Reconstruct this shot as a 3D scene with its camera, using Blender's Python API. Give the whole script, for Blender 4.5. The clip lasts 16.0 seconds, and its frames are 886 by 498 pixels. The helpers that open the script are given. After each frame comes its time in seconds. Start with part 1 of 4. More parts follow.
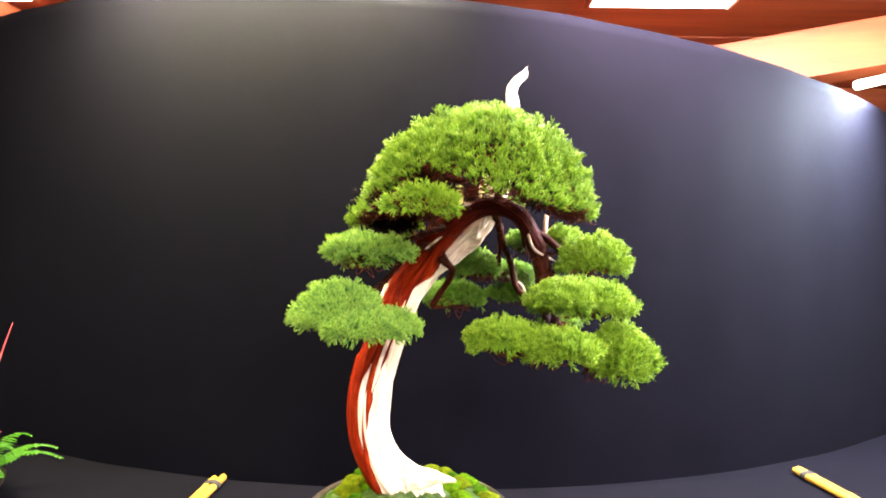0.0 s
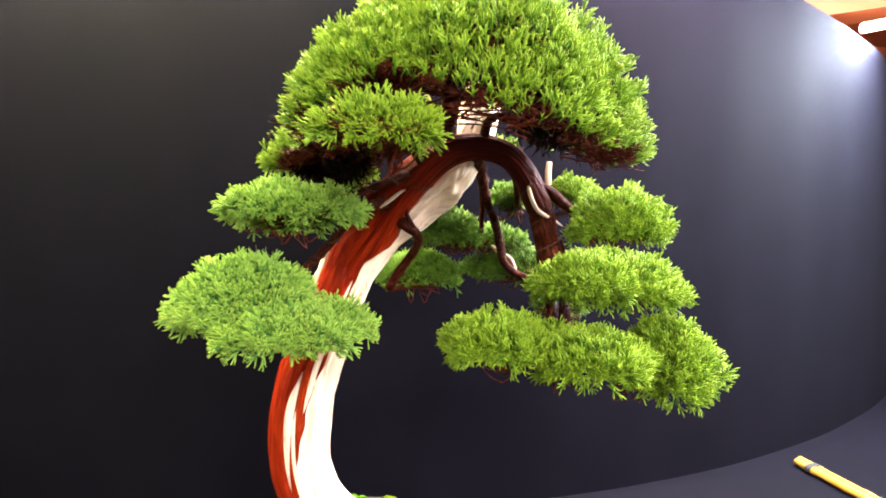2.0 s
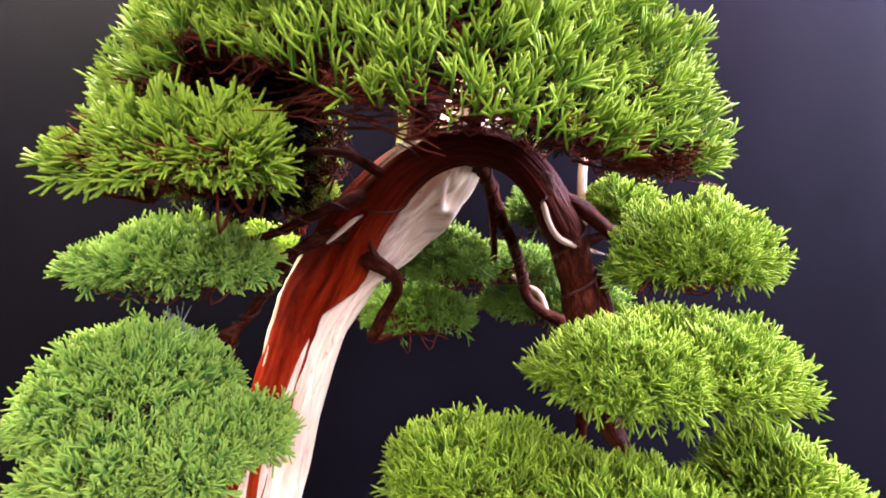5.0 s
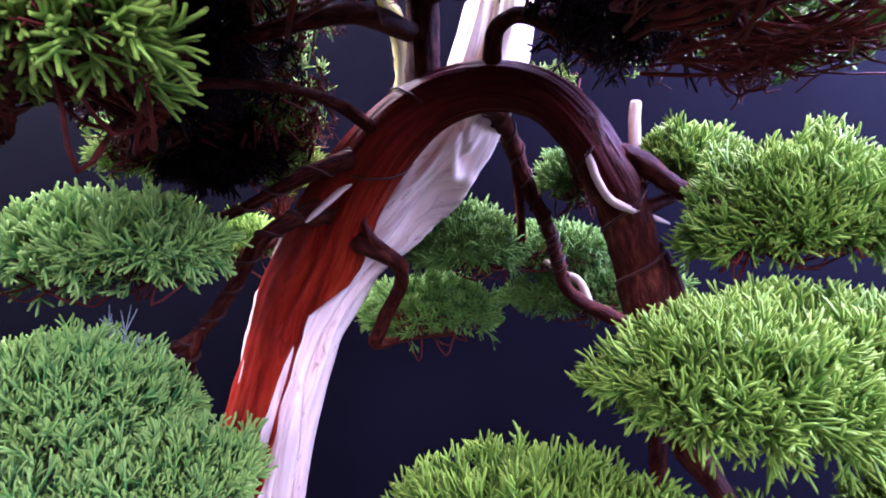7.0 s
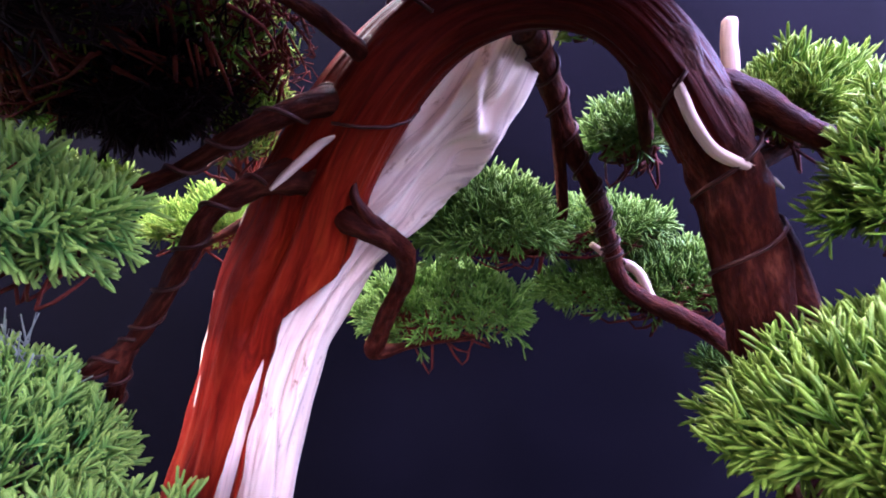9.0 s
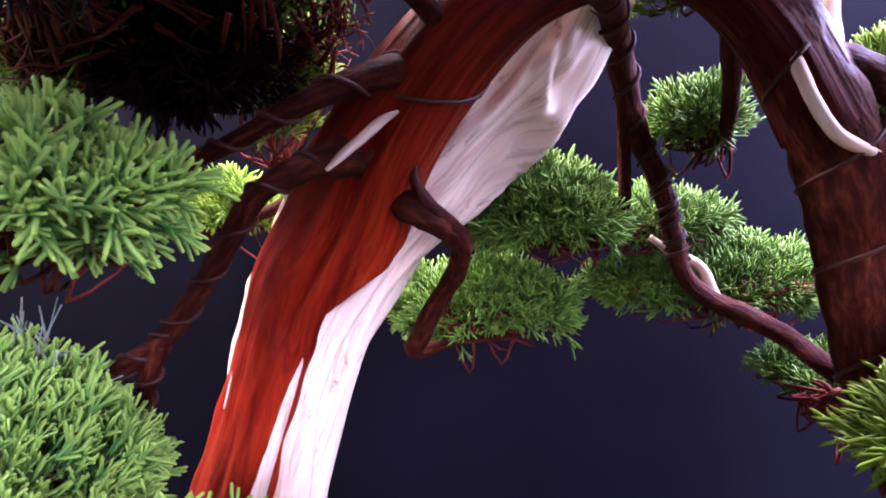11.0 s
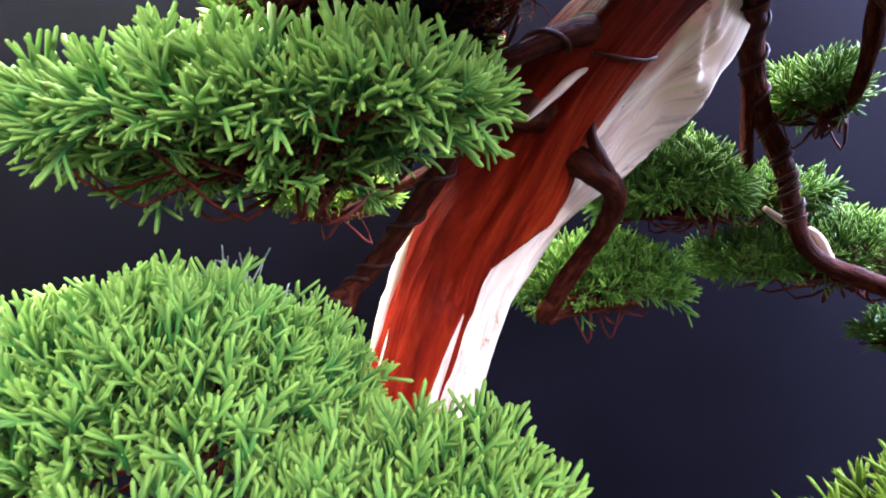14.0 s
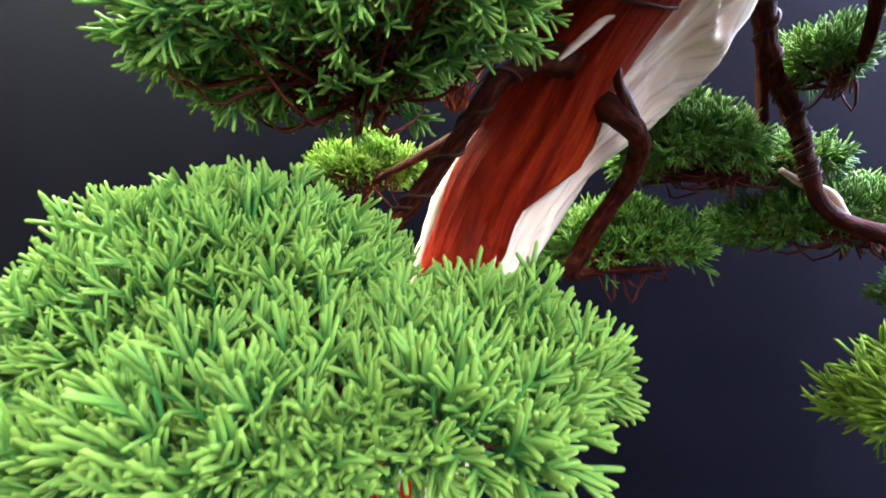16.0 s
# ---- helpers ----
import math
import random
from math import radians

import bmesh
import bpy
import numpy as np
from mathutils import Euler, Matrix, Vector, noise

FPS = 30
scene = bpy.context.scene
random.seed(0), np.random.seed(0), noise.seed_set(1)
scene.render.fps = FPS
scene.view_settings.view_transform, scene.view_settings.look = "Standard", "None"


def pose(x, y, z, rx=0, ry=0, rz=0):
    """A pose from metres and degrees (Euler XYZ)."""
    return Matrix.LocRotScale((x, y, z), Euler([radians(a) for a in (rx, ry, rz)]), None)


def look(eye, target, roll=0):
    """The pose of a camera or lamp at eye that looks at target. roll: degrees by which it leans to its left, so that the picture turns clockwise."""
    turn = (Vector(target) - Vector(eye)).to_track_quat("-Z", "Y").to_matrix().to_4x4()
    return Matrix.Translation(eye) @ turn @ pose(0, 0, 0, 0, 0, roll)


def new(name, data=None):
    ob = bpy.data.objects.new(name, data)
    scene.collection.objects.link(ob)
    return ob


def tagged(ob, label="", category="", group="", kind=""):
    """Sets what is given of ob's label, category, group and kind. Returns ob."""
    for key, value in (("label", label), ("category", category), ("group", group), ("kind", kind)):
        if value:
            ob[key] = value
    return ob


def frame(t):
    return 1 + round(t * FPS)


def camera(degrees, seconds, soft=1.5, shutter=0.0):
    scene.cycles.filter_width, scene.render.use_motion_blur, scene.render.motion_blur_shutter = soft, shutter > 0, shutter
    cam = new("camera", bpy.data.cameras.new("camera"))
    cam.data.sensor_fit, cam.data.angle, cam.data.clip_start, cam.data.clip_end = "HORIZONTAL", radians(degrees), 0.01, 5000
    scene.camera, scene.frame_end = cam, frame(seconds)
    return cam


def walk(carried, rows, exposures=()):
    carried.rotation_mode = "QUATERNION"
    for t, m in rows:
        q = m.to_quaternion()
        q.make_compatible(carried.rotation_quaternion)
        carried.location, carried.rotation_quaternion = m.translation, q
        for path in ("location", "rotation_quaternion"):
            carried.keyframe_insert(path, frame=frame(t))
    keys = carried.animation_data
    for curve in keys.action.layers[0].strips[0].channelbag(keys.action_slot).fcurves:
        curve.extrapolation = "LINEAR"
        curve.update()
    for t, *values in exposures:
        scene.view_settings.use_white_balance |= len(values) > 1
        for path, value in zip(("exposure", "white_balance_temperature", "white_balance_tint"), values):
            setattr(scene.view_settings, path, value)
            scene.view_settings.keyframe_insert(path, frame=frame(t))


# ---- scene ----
cam = camera(79.6, 16.0, soft=1.9, shutter=0.4)
PATH = [
    (0, (0.114, -0.019, 1.359), (0.051, 1.979, 1.42), 1.5),
    (0.5, (0.102, 0.059, 1.342), (0.034, 2.058, 1.359), 1.5),
    (1, (0.073, 0.153, 1.354), (0.061, 2.153, 1.361), 1.4),
    (1.5, (0.065, 0.248, 1.373), (0.162, 2.245, 1.379), 0.9),
    (2, (0.08, 0.328, 1.363), (0.219, 2.322, 1.291), 1.6),
    (2.5, (0.124, 0.373, 1.403), (0.245, 2.368, 1.326), 1.7),
    (3, (0.183, 0.427, 1.429), (0.185, 2.423, 1.298), 1.8),
    (3.5, (0.195, 0.474, 1.431), (0.11, 2.469, 1.312), 0.3),
    (4, (0.222, 0.514, 1.435), (0.019, 2.499, 1.293), -0.5),
    (4.2, (0.224, 0.525, 1.432), (-0.009, 2.506, 1.286), -0.3),
    (6.3, (0.218, 0.671, 1.43), (-0.037, 2.642, 1.212), -2.5),
    (6.5, (0.215, 0.682, 1.423), (-0.061, 2.652, 1.211), -2.5),
    (7, (0.208, 0.701, 1.397), (-0.092, 2.672, 1.243), -3.4),
    (7.5, (0.205, 0.727, 1.396), (-0.105, 2.695, 1.225), -3.9),
    (8, (0.186, 0.763, 1.388), (-0.116, 2.732, 1.211), -4.0),
    (10.3, (0.175, 0.844, 1.379), (-0.17, 2.803, 1.167), -3.7),
    (10.5, (0.161, 0.844, 1.379), (-0.164, 2.805, 1.163), -3.5),
    (11, (0.135, 0.842, 1.379), (-0.156, 2.809, 1.163), -2.9),
    (11.5, (0.107, 0.836, 1.381), (-0.159, 2.808, 1.18), -2.7),
    (12, (0.089, 0.835, 1.371), (-0.18, 2.807, 1.174), -2.7),
    (12.5, (0.057, 0.827, 1.361), (-0.184, 2.806, 1.195), -2.5),
    (13, (0.036, 0.821, 1.355), (-0.19, 2.802, 1.207), -2.6),
    (13.5, (0.029, 0.815, 1.351), (-0.196, 2.798, 1.216), -3.0),
    (14, (0.028, 0.806, 1.341), (-0.207, 2.789, 1.236), -3.0),
    (14.5, (0.024, 0.802, 1.326), (-0.224, 2.785, 1.247), -3.2),
    (15, (0.025, 0.795, 1.317), (-0.235, 2.777, 1.275), -3.2),
    (15.5, (0.016, 0.789, 1.302), (-0.24, 2.772, 1.29), -3.4),
    (16, (0.01, 0.782, 1.286), (-0.249, 2.765, 1.29), -2.8),
]
EXPOSURES = [(0.0, 0.42, 6600, 9), (4.2, 0.16, 6600, 15), (6.3, -0.28, 4650, 57), (8.2, -0.26, 4700, 52), (10.3, 0.12, 5150, 53), (12.0, 0.14, 5080, 40), (14.0, 0.17, 5050, 23), (16.0, 0.06, 5150, 10)]
walk(cam, [(t, look(eye, target, roll)) for t, eye, target, roll in PATH], EXPOSURES)

# ---- world and light ----
world = bpy.data.worlds.new("world")
scene.world = world
world.use_nodes = True
wn = world.node_tree.nodes
sky = wn.new("ShaderNodeTexSky")
sky.sky_type, sky.sun_disc = "NISHITA", False
sky.sun_elevation, sky.sun_rotation = radians(50), radians(200)
wn["Background"].inputs["Strength"].default_value = 0.1
world.node_tree.links.new(sky.outputs[0], wn["Background"].inputs["Color"])


def area_lamp(name, at, target, sx, sy, watts, colour):
    data = bpy.data.lights.new(name, "AREA")
    data.shape, data.size, data.size_y, data.energy, data.color = "RECTANGLE", sx, sy, watts, colour
    ob = new(name, data)
    ob.matrix_world = look(at, target)
    return ob


# daylight by added, unseen openings in the east, south and west walls and the translucent roof panels; the tube by the
# backdrop
area_lamp("east_daylight", (3.12, 0.45, 1.92), (0.2, 0.95, 1.3), 2.4, 0.75, 120, (0.93, 0.97, 1.0))
area_lamp("south_daylight", (1.9, -2.52, 1.5), (0.3, 1.1, 1.4), 1.9, 1.6, 8, (1.0, 0.97, 0.92))
area_lamp("west_daylight", (-2.92, 0.1, 1.25), (0.0, 1.1, 1.22), 1.6, 0.95, 30, (1.0, 0.9, 0.66))
area_lamp("roof_light_front", (0.75, -1.35, 2.56), (0.1, 1.1, 1.15), 1.6, 1.1, 230, (1.0, 0.97, 0.88))
area_lamp("roof_light_side", (1.6, 1.0, 2.56), (0.9, 1.1, 0), 0.7, 1.0, 150, (0.97, 0.98, 1.0))
area_lamp("roof_light_far", (-1.5, 0.6, 2.56), (-1.2, 0.7, 0), 0.7, 1.0, 6, (1.0, 0.95, 0.85))
area_lamp("tube_light", (1.75, 1.88, 2.12), (1.2, 1.8, 0.6), 0.6, 0.05, 140, (0.75, 0.85, 1.0))
area_lamp("strip_light_warm", (-0.55, 1.43, 2.335), (-0.55, 1.56, 1.2), 1.2, 0.05, 150, (1.0, 0.93, 0.55))
area_lamp("strip_light_pink", (0.85, 1.45, 2.335), (0.85, 1.72, 1.2), 1.0, 0.05, 105, (1.0, 0.82, 0.95))

# ---- materials ----


def material(name, rough=0.6, metal=0.0):
    m = bpy.data.materials.new(name)
    m.use_nodes = True
    b = m.node_tree.nodes["Principled BSDF"]
    b.inputs["Roughness"].default_value, b.inputs["Metallic"].default_value = rough, metal
    return m, m.node_tree.nodes, m.node_tree.links, b


def ramp_of(nodes, links, source, stops):
    r = nodes.new("ShaderNodeValToRGB")
    el = r.color_ramp.elements
    while len(el) < len(stops):
        el.new(0.5)
    for e, (pos, col) in zip(el, stops):
        e.position, e.color = pos, (*col, 1)
    links.new(source, r.inputs[0])
    return r.outputs[0]


def noise_of(nodes, links, scale, detail=4.0, stretch=(1, 1, 1), rough=0.55, distort=0.0):
    c = nodes.new("ShaderNodeTexCoord")
    mp = nodes.new("ShaderNodeMapping")
    mp.inputs["Scale"].default_value = stretch
    links.new(c.outputs["Object"], mp.inputs[0])
    n = nodes.new("ShaderNodeTexNoise")
    n.inputs["Scale"].default_value, n.inputs["Detail"].default_value = scale, detail
    n.inputs["Roughness"].default_value, n.inputs["Distortion"].default_value = rough, distort
    links.new(mp.outputs[0], n.inputs["Vector"])
    return n.outputs["Fac"]


def flow_noise(nodes, links, scale, detail, stretch, rough=0.6, distort=0.0):
    """Noise that runs along the grain of the wood."""
    a = nodes.new("ShaderNodeAttribute")
    a.attribute_name = "flow"
    mp = nodes.new("ShaderNodeMapping")
    mp.inputs["Scale"].default_value = stretch
    links.new(a.outputs["Vector"], mp.inputs[0])
    n = nodes.new("ShaderNodeTexNoise")
    n.inputs["Scale"].default_value, n.inputs["Detail"].default_value = scale, detail
    n.inputs["Roughness"].default_value, n.inputs["Distortion"].default_value = rough, distort
    links.new(mp.outputs[0], n.inputs["Vector"])
    return n.outputs["Fac"]


def mixed(nodes, links, kind, fac, a, b):
    n = nodes.new("ShaderNodeMix")
    n.data_type, n.blend_type = "RGBA", kind
    for sock, v in ((n.inputs[0], fac), (n.inputs[6], a), (n.inputs[7], b)):
        if isinstance(v, (int, float)):
            sock.default_value = v
        elif isinstance(v, tuple):
            sock.default_value = (*v, 1)
        else:
            links.new(v, sock)
    return n.outputs[2]


def bumped(nodes, links, bsdf, height, strength, dist):
    n = nodes.new("ShaderNodeBump")
    n.inputs["Strength"].default_value, n.inputs["Distance"].default_value = strength, dist
    links.new(height, n.inputs["Height"])
    links.new(n.outputs[0], bsdf.inputs["Normal"])


def attribute_of(nodes, name):
    n = nodes.new("ShaderNodeAttribute")
    n.attribute_name = name
    return n.outputs["Fac"]


def plain(name, stops, scale, rough, bump=0.3, dist=0.002, stretch=(1, 1, 1), metal=0.0, detail=5.0):
    m, n, l, b = material(name, rough, metal)
    f = noise_of(n, l, scale, detail, stretch)
    l.new(ramp_of(n, l, f, stops), b.inputs["Base Color"])
    if bump:
        bumped(n, l, b, noise_of(n, l, scale * 4, 4, stretch), bump, dist)
    return m


def foliage(name, low, mid, high, tipcol):
    m, n, l, b = material(name, 0.5)
    g = n.new("ShaderNodeNewGeometry")
    c1 = ramp_of(n, l, g.outputs["Random Per Island"], [(0.0, low), (0.5, mid), (1.0, high)])
    patch = ramp_of(n, l, noise_of(n, l, 22, 3), [(0.3, (0.62, 0.76, 0.9)), (0.7, (1.12, 1.04, 0.8))])
    c2 = mixed(n, l, "MULTIPLY", 1.0, c1, patch)
    tip = ramp_of(n, l, attribute_of(n, "tip"), [(0.4, (0, 0, 0)), (1.0, (0.8, 0.8, 0.8))])
    c3 = mixed(n, l, "MIX", tip, c2, tipcol)
    wood = ramp_of(n, l, attribute_of(n, "tip"), [(0.0, (1, 1, 1)), (0.16, (0, 0, 0))])
    c4 = mixed(n, l, "MIX", wood, c3, (0.07, 0.05, 0.02))
    l.new(c4, b.inputs["Base Color"])
    b.inputs["Specular IOR Level"].default_value = 0.15
    bumped(n, l, b, noise_of(n, l, 900, 2), 0.5, 0.0006)
    t = n.new("ShaderNodeBsdfTranslucent")
    l.new(c4, t.inputs["Color"])
    mx = n.new("ShaderNodeMixShader")
    mx.inputs[0].default_value = 0.22
    l.new(b.outputs[0], mx.inputs[1])
    l.new(t.outputs[0], mx.inputs[2])
    l.new(mx.outputs[0], n["Material Output"].inputs[0])
    return m


NEEDLES = foliage("juniper_needles", (0.055, 0.148, 0.006), (0.092, 0.215, 0.009), (0.150, 0.29, 0.014), (0.31, 0.44, 0.034))
NEEDLES_COOL = foliage("juniper_needles_cool", (0.034, 0.138, 0.024), (0.060, 0.205, 0.037), (0.108, 0.28, 0.048), (0.34, 0.48, 0.068))
# darker copy of the plain needles, with the back pads' shade in its colour
NEEDLES_SHADED = foliage("juniper_needles_shaded", (0.03, 0.085, 0.007), (0.055, 0.135, 0.011), (0.09, 0.19, 0.016), (0.17, 0.28, 0.035))
MOSS = foliage("moss_blades", (0.022, 0.06, 0.003), (0.038, 0.09, 0.005), (0.06, 0.12, 0.008), (0.085, 0.15, 0.012))
FERN = foliage("fern_green", (0.022, 0.09, 0.006), (0.035, 0.115, 0.008), (0.05, 0.14, 0.011), (0.07, 0.17, 0.017))


def live_bark():
    m, n, l, b = material("live_bark", 0.5)
    fine = flow_noise(n, l, 120, 7, (1, 1, 0.13), 0.62, 1.4)
    broad = flow_noise(n, l, 24, 4, (1, 1, 0.3), 0.5, 0.8)
    c = ramp_of(n, l, fine, [(0.22, (0.06, 0.003, 0.0008)), (0.45, (0.175, 0.0095, 0.0014)), (0.62, (0.25, 0.018, 0.003)), (0.82, (0.38, 0.055, 0.009))])
    tint = ramp_of(n, l, broad, [(0.30, (0.28, 0.22, 0.25)), (0.48, (0.95, 0.9, 0.9)), (0.72, (1.35, 2.0, 1.3))])
    # polished red on the trunk, unpolished brown-maroon limb bark with crown shade painted in
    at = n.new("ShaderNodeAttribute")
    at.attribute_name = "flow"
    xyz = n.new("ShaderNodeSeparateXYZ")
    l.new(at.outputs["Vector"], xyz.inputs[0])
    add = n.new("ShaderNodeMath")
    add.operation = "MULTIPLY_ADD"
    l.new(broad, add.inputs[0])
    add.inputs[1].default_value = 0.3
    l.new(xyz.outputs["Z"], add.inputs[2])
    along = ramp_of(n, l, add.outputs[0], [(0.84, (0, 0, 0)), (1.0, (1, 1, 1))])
    # maroon ramp, kept very dark for the shade under the crown
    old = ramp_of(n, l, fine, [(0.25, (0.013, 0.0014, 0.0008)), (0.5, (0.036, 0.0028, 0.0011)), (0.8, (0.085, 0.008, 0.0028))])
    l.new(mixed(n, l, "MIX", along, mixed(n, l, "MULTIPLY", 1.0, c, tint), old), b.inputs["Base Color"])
    b.inputs["Specular IOR Level"].default_value = 0.05
    bumped(n, l, b, mixed(n, l, "ADD", 1.0, fine, broad), 0.6, 0.003)
    return m


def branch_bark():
    m, n, l, b = material("branch_bark", 0.6)
    fine = flow_noise(n, l, 260, 6, (1, 1, 0.3), 0.65)
    broad = flow_noise(n, l, 60, 3, (1, 1, 0.7))
    c = ramp_of(n, l, fine, [(0.25, (0.006, 0.0012, 0.0007)), (0.5, (0.034, 0.0062, 0.0026)), (0.8, (0.13, 0.036, 0.016))])
    tint = ramp_of(n, l, broad, [(0.35, (0.7, 0.5, 0.42)), (0.7, (1.2, 1.2, 1.2))])
    l.new(mixed(n, l, "MULTIPLY", 1.0, c, tint), b.inputs["Base Color"])
    b.inputs["Specular IOR Level"].default_value = 0.05
    bumped(n, l, b, fine, 0.9, 0.003)
    return m


def dead_wood(name, stops, spots):
    m, n, l, b = material(name, 0.62)
    streak = flow_noise(n, l, 150, 7, (1, 1, 0.05), 0.62, 0.4)
    grain = ramp_of(n, l, streak, stops)
    blot = ramp_of(n, l, flow_noise(n, l, 85, 6, (1, 1, 0.4), 0.75, 0.4), [(0.60, (1, 1, 1)), (0.72, spots)])
    vein = ramp_of(n, l, flow_noise(n, l, 48, 5, (1, 1, 0.07), 0.6, 0.5), [(0.455, (1, 1, 1)), (0.49, (0.42, 0.25, 0.18)), (0.525, (1, 1, 1))])
    aged = mixed(n, l, "MULTIPLY", 1.0, grain, blot)
    l.new(mixed(n, l, "MULTIPLY", 0.42, aged, vein), b.inputs["Base Color"])
    b.inputs["Specular IOR Level"].default_value = 0.25
    bumped(n, l, b, streak, 0.45, 0.002)
    return m


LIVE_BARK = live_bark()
BRANCH_BARK = branch_bark()
DEADWOOD = dead_wood("bleached_deadwood", [(0.22, (0.64, 0.44, 0.33)), (0.40, (0.83, 0.61, 0.47)), (0.58, (0.90, 0.72, 0.57)), (0.75, (0.93, 0.80, 0.65))], (0.42, 0.26, 0.19))
JIN_WOOD = dead_wood("weathered_jin", [(0.25, (0.24, 0.13, 0.09)), (0.5, (0.52, 0.36, 0.27)), (0.75, (0.70, 0.55, 0.44))], (0.5, 0.38, 0.3))
LICHEN = dead_wood("lichen_wood", [(0.25, (0.05, 0.035, 0.02)), (0.45, (0.30, 0.27, 0.03)), (0.75, (0.62, 0.58, 0.42))], (0.4, 0.35, 0.2))
TWIG = plain("twig_bark", [(0.3, (0.028, 0.005, 0.0022)), (0.7, (0.115, 0.018, 0.008))], 90, 0.7, 0.5, 0.001)
# near-black copy of twig_bark: the shade inside the crown is in its colour
SHADED_TWIG = plain("shaded_twig_bark", [(0.3, (0.003, 0.0011, 0.0008)), (0.7, (0.012, 0.0038, 0.0024))], 90, 0.8, 0.4, 0.001)
GREY_TWIG = plain("grey_dead_twig", [(0.3, (0.10, 0.12, 0.10)), (0.7, (0.24, 0.27, 0.24))], 150, 0.8, 0.3, 0.0005)
for twig in (TWIG, SHADED_TWIG):
    twig.node_tree.nodes["Principled BSDF"].inputs["Specular IOR Level"].default_value = 0.1
WIRE = plain("aged_wire", [(0.3, (0.020, 0.006, 0.004)), (0.7, (0.05, 0.016, 0.010))], 60, 0.5, 0.1, 0.0003, metal=0.0)
CLOTH = plain("backdrop_cloth", [(0.3, (0.0015, 0.0013, 0.0032)), (0.7, (0.0024, 0.0020, 0.0046))], 9, 0.9, 0.25, 0.0006)
TABLE_CLOTH = plain("table_cloth", [(0.3, (0.0017, 0.0015, 0.0031)), (0.7, (0.0026, 0.0023, 0.0046))], 12, 0.9, 0.3, 0.0008)
WIRE.node_tree.nodes["Principled BSDF"].inputs["Specular IOR Level"].default_value = 0.12
for cloth in (CLOTH, TABLE_CLOTH):
    cloth.node_tree.nodes["Principled BSDF"].inputs["Specular IOR Level"].default_value = 0.05
GLAZE = plain("pot_glaze", [(0.3, (0.024, 0.017, 0.011)), (0.7, (0.05, 0.036, 0.024))], 20, 0.35, 0.2, 0.001)
MOSS_TUFTS = [plain("moss_tuft_deep", [(0.3, (0.012, 0.040, 0.001)), (0.7, (0.045, 0.11, 0.002))], 120, 0.95, 1.0, 0.004),
              plain("moss_tuft_bright", [(0.3, (0.026, 0.06, 0.001)), (0.7, (0.085, 0.16, 0.002))], 120, 0.95, 1.0, 0.004),
              plain("moss_tuft_olive", [(0.3, (0.035, 0.05, 0.001)), (0.7, (0.11, 0.13, 0.003))], 120, 0.95, 1.0, 0.004)]
for tuft in MOSS_TUFTS:
    tuft.node_tree.nodes["Principled BSDF"].inputs["Specular IOR Level"].default_value = 0.04
SOIL = plain("moss_bed", [(0.3, (0.012, 0.028, 0.003)), (0.55, (0.035, 0.07, 0.005)), (0.75, (0.07, 0.11, 0.008))], 45, 0.9, 0.9, 0.003)
BAMBOO = plain("bamboo", [(0.3, (0.26, 0.135, 0.016)), (0.7, (0.38, 0.22, 0.035))], 14, 0.4, 0.15, 0.001, (1, 1, 1))
STRING = plain("dark_twine", [(0.3, (0.008, 0.007, 0.007)), (0.7, (0.022, 0.018, 0.016))], 200, 0.8, 0.4, 0.001)
TIMBER = plain("red_timber", [(0.3, (0.34, 0.065, 0.02)), (0.7, (0.52, 0.125, 0.036))], 5, 0.55, 0.4, 0.003, (0.2, 3, 3))
PLASTER = plain("wall_paint", [(0.3, (0.13, 0.115, 0.10)), (0.7, (0.17, 0.15, 0.13))], 3, 0.85, 0.2, 0.002)
CONCRETE = plain("floor_concrete", [(0.3, (0.09, 0.085, 0.08)), (0.7, (0.14, 0.135, 0.125))], 4, 0.8, 0.3, 0.003)
RED_BLADE = plain("red_grass", [(0.3, (0.42, 0.04, 0.05)), (0.7, (0.60, 0.10, 0.09))], 30, 0.5, 0.1, 0.0005)


def glowing(name, colour, strength):
    m, n, l, b = material(name, 0.5)
    b.inputs["Base Color"].default_value = (0.8, 0.8, 0.8, 1)
    b.inputs["Emission Color"].default_value = (*colour, 1)
    b.inputs["Emission Strength"].default_value = strength
    return m


ROOF_PANEL = glowing("translucent_roof_panel", (1.0, 0.95, 0.97), 6.0)
STRIP_GLOW = glowing("strip_glow", (1.0, 0.95, 0.85), 2.0)
TUBE_GLOW = glowing("tube_glow", (1.0, 0.97, 0.85), 14.0)

# ---- mesh helpers ----


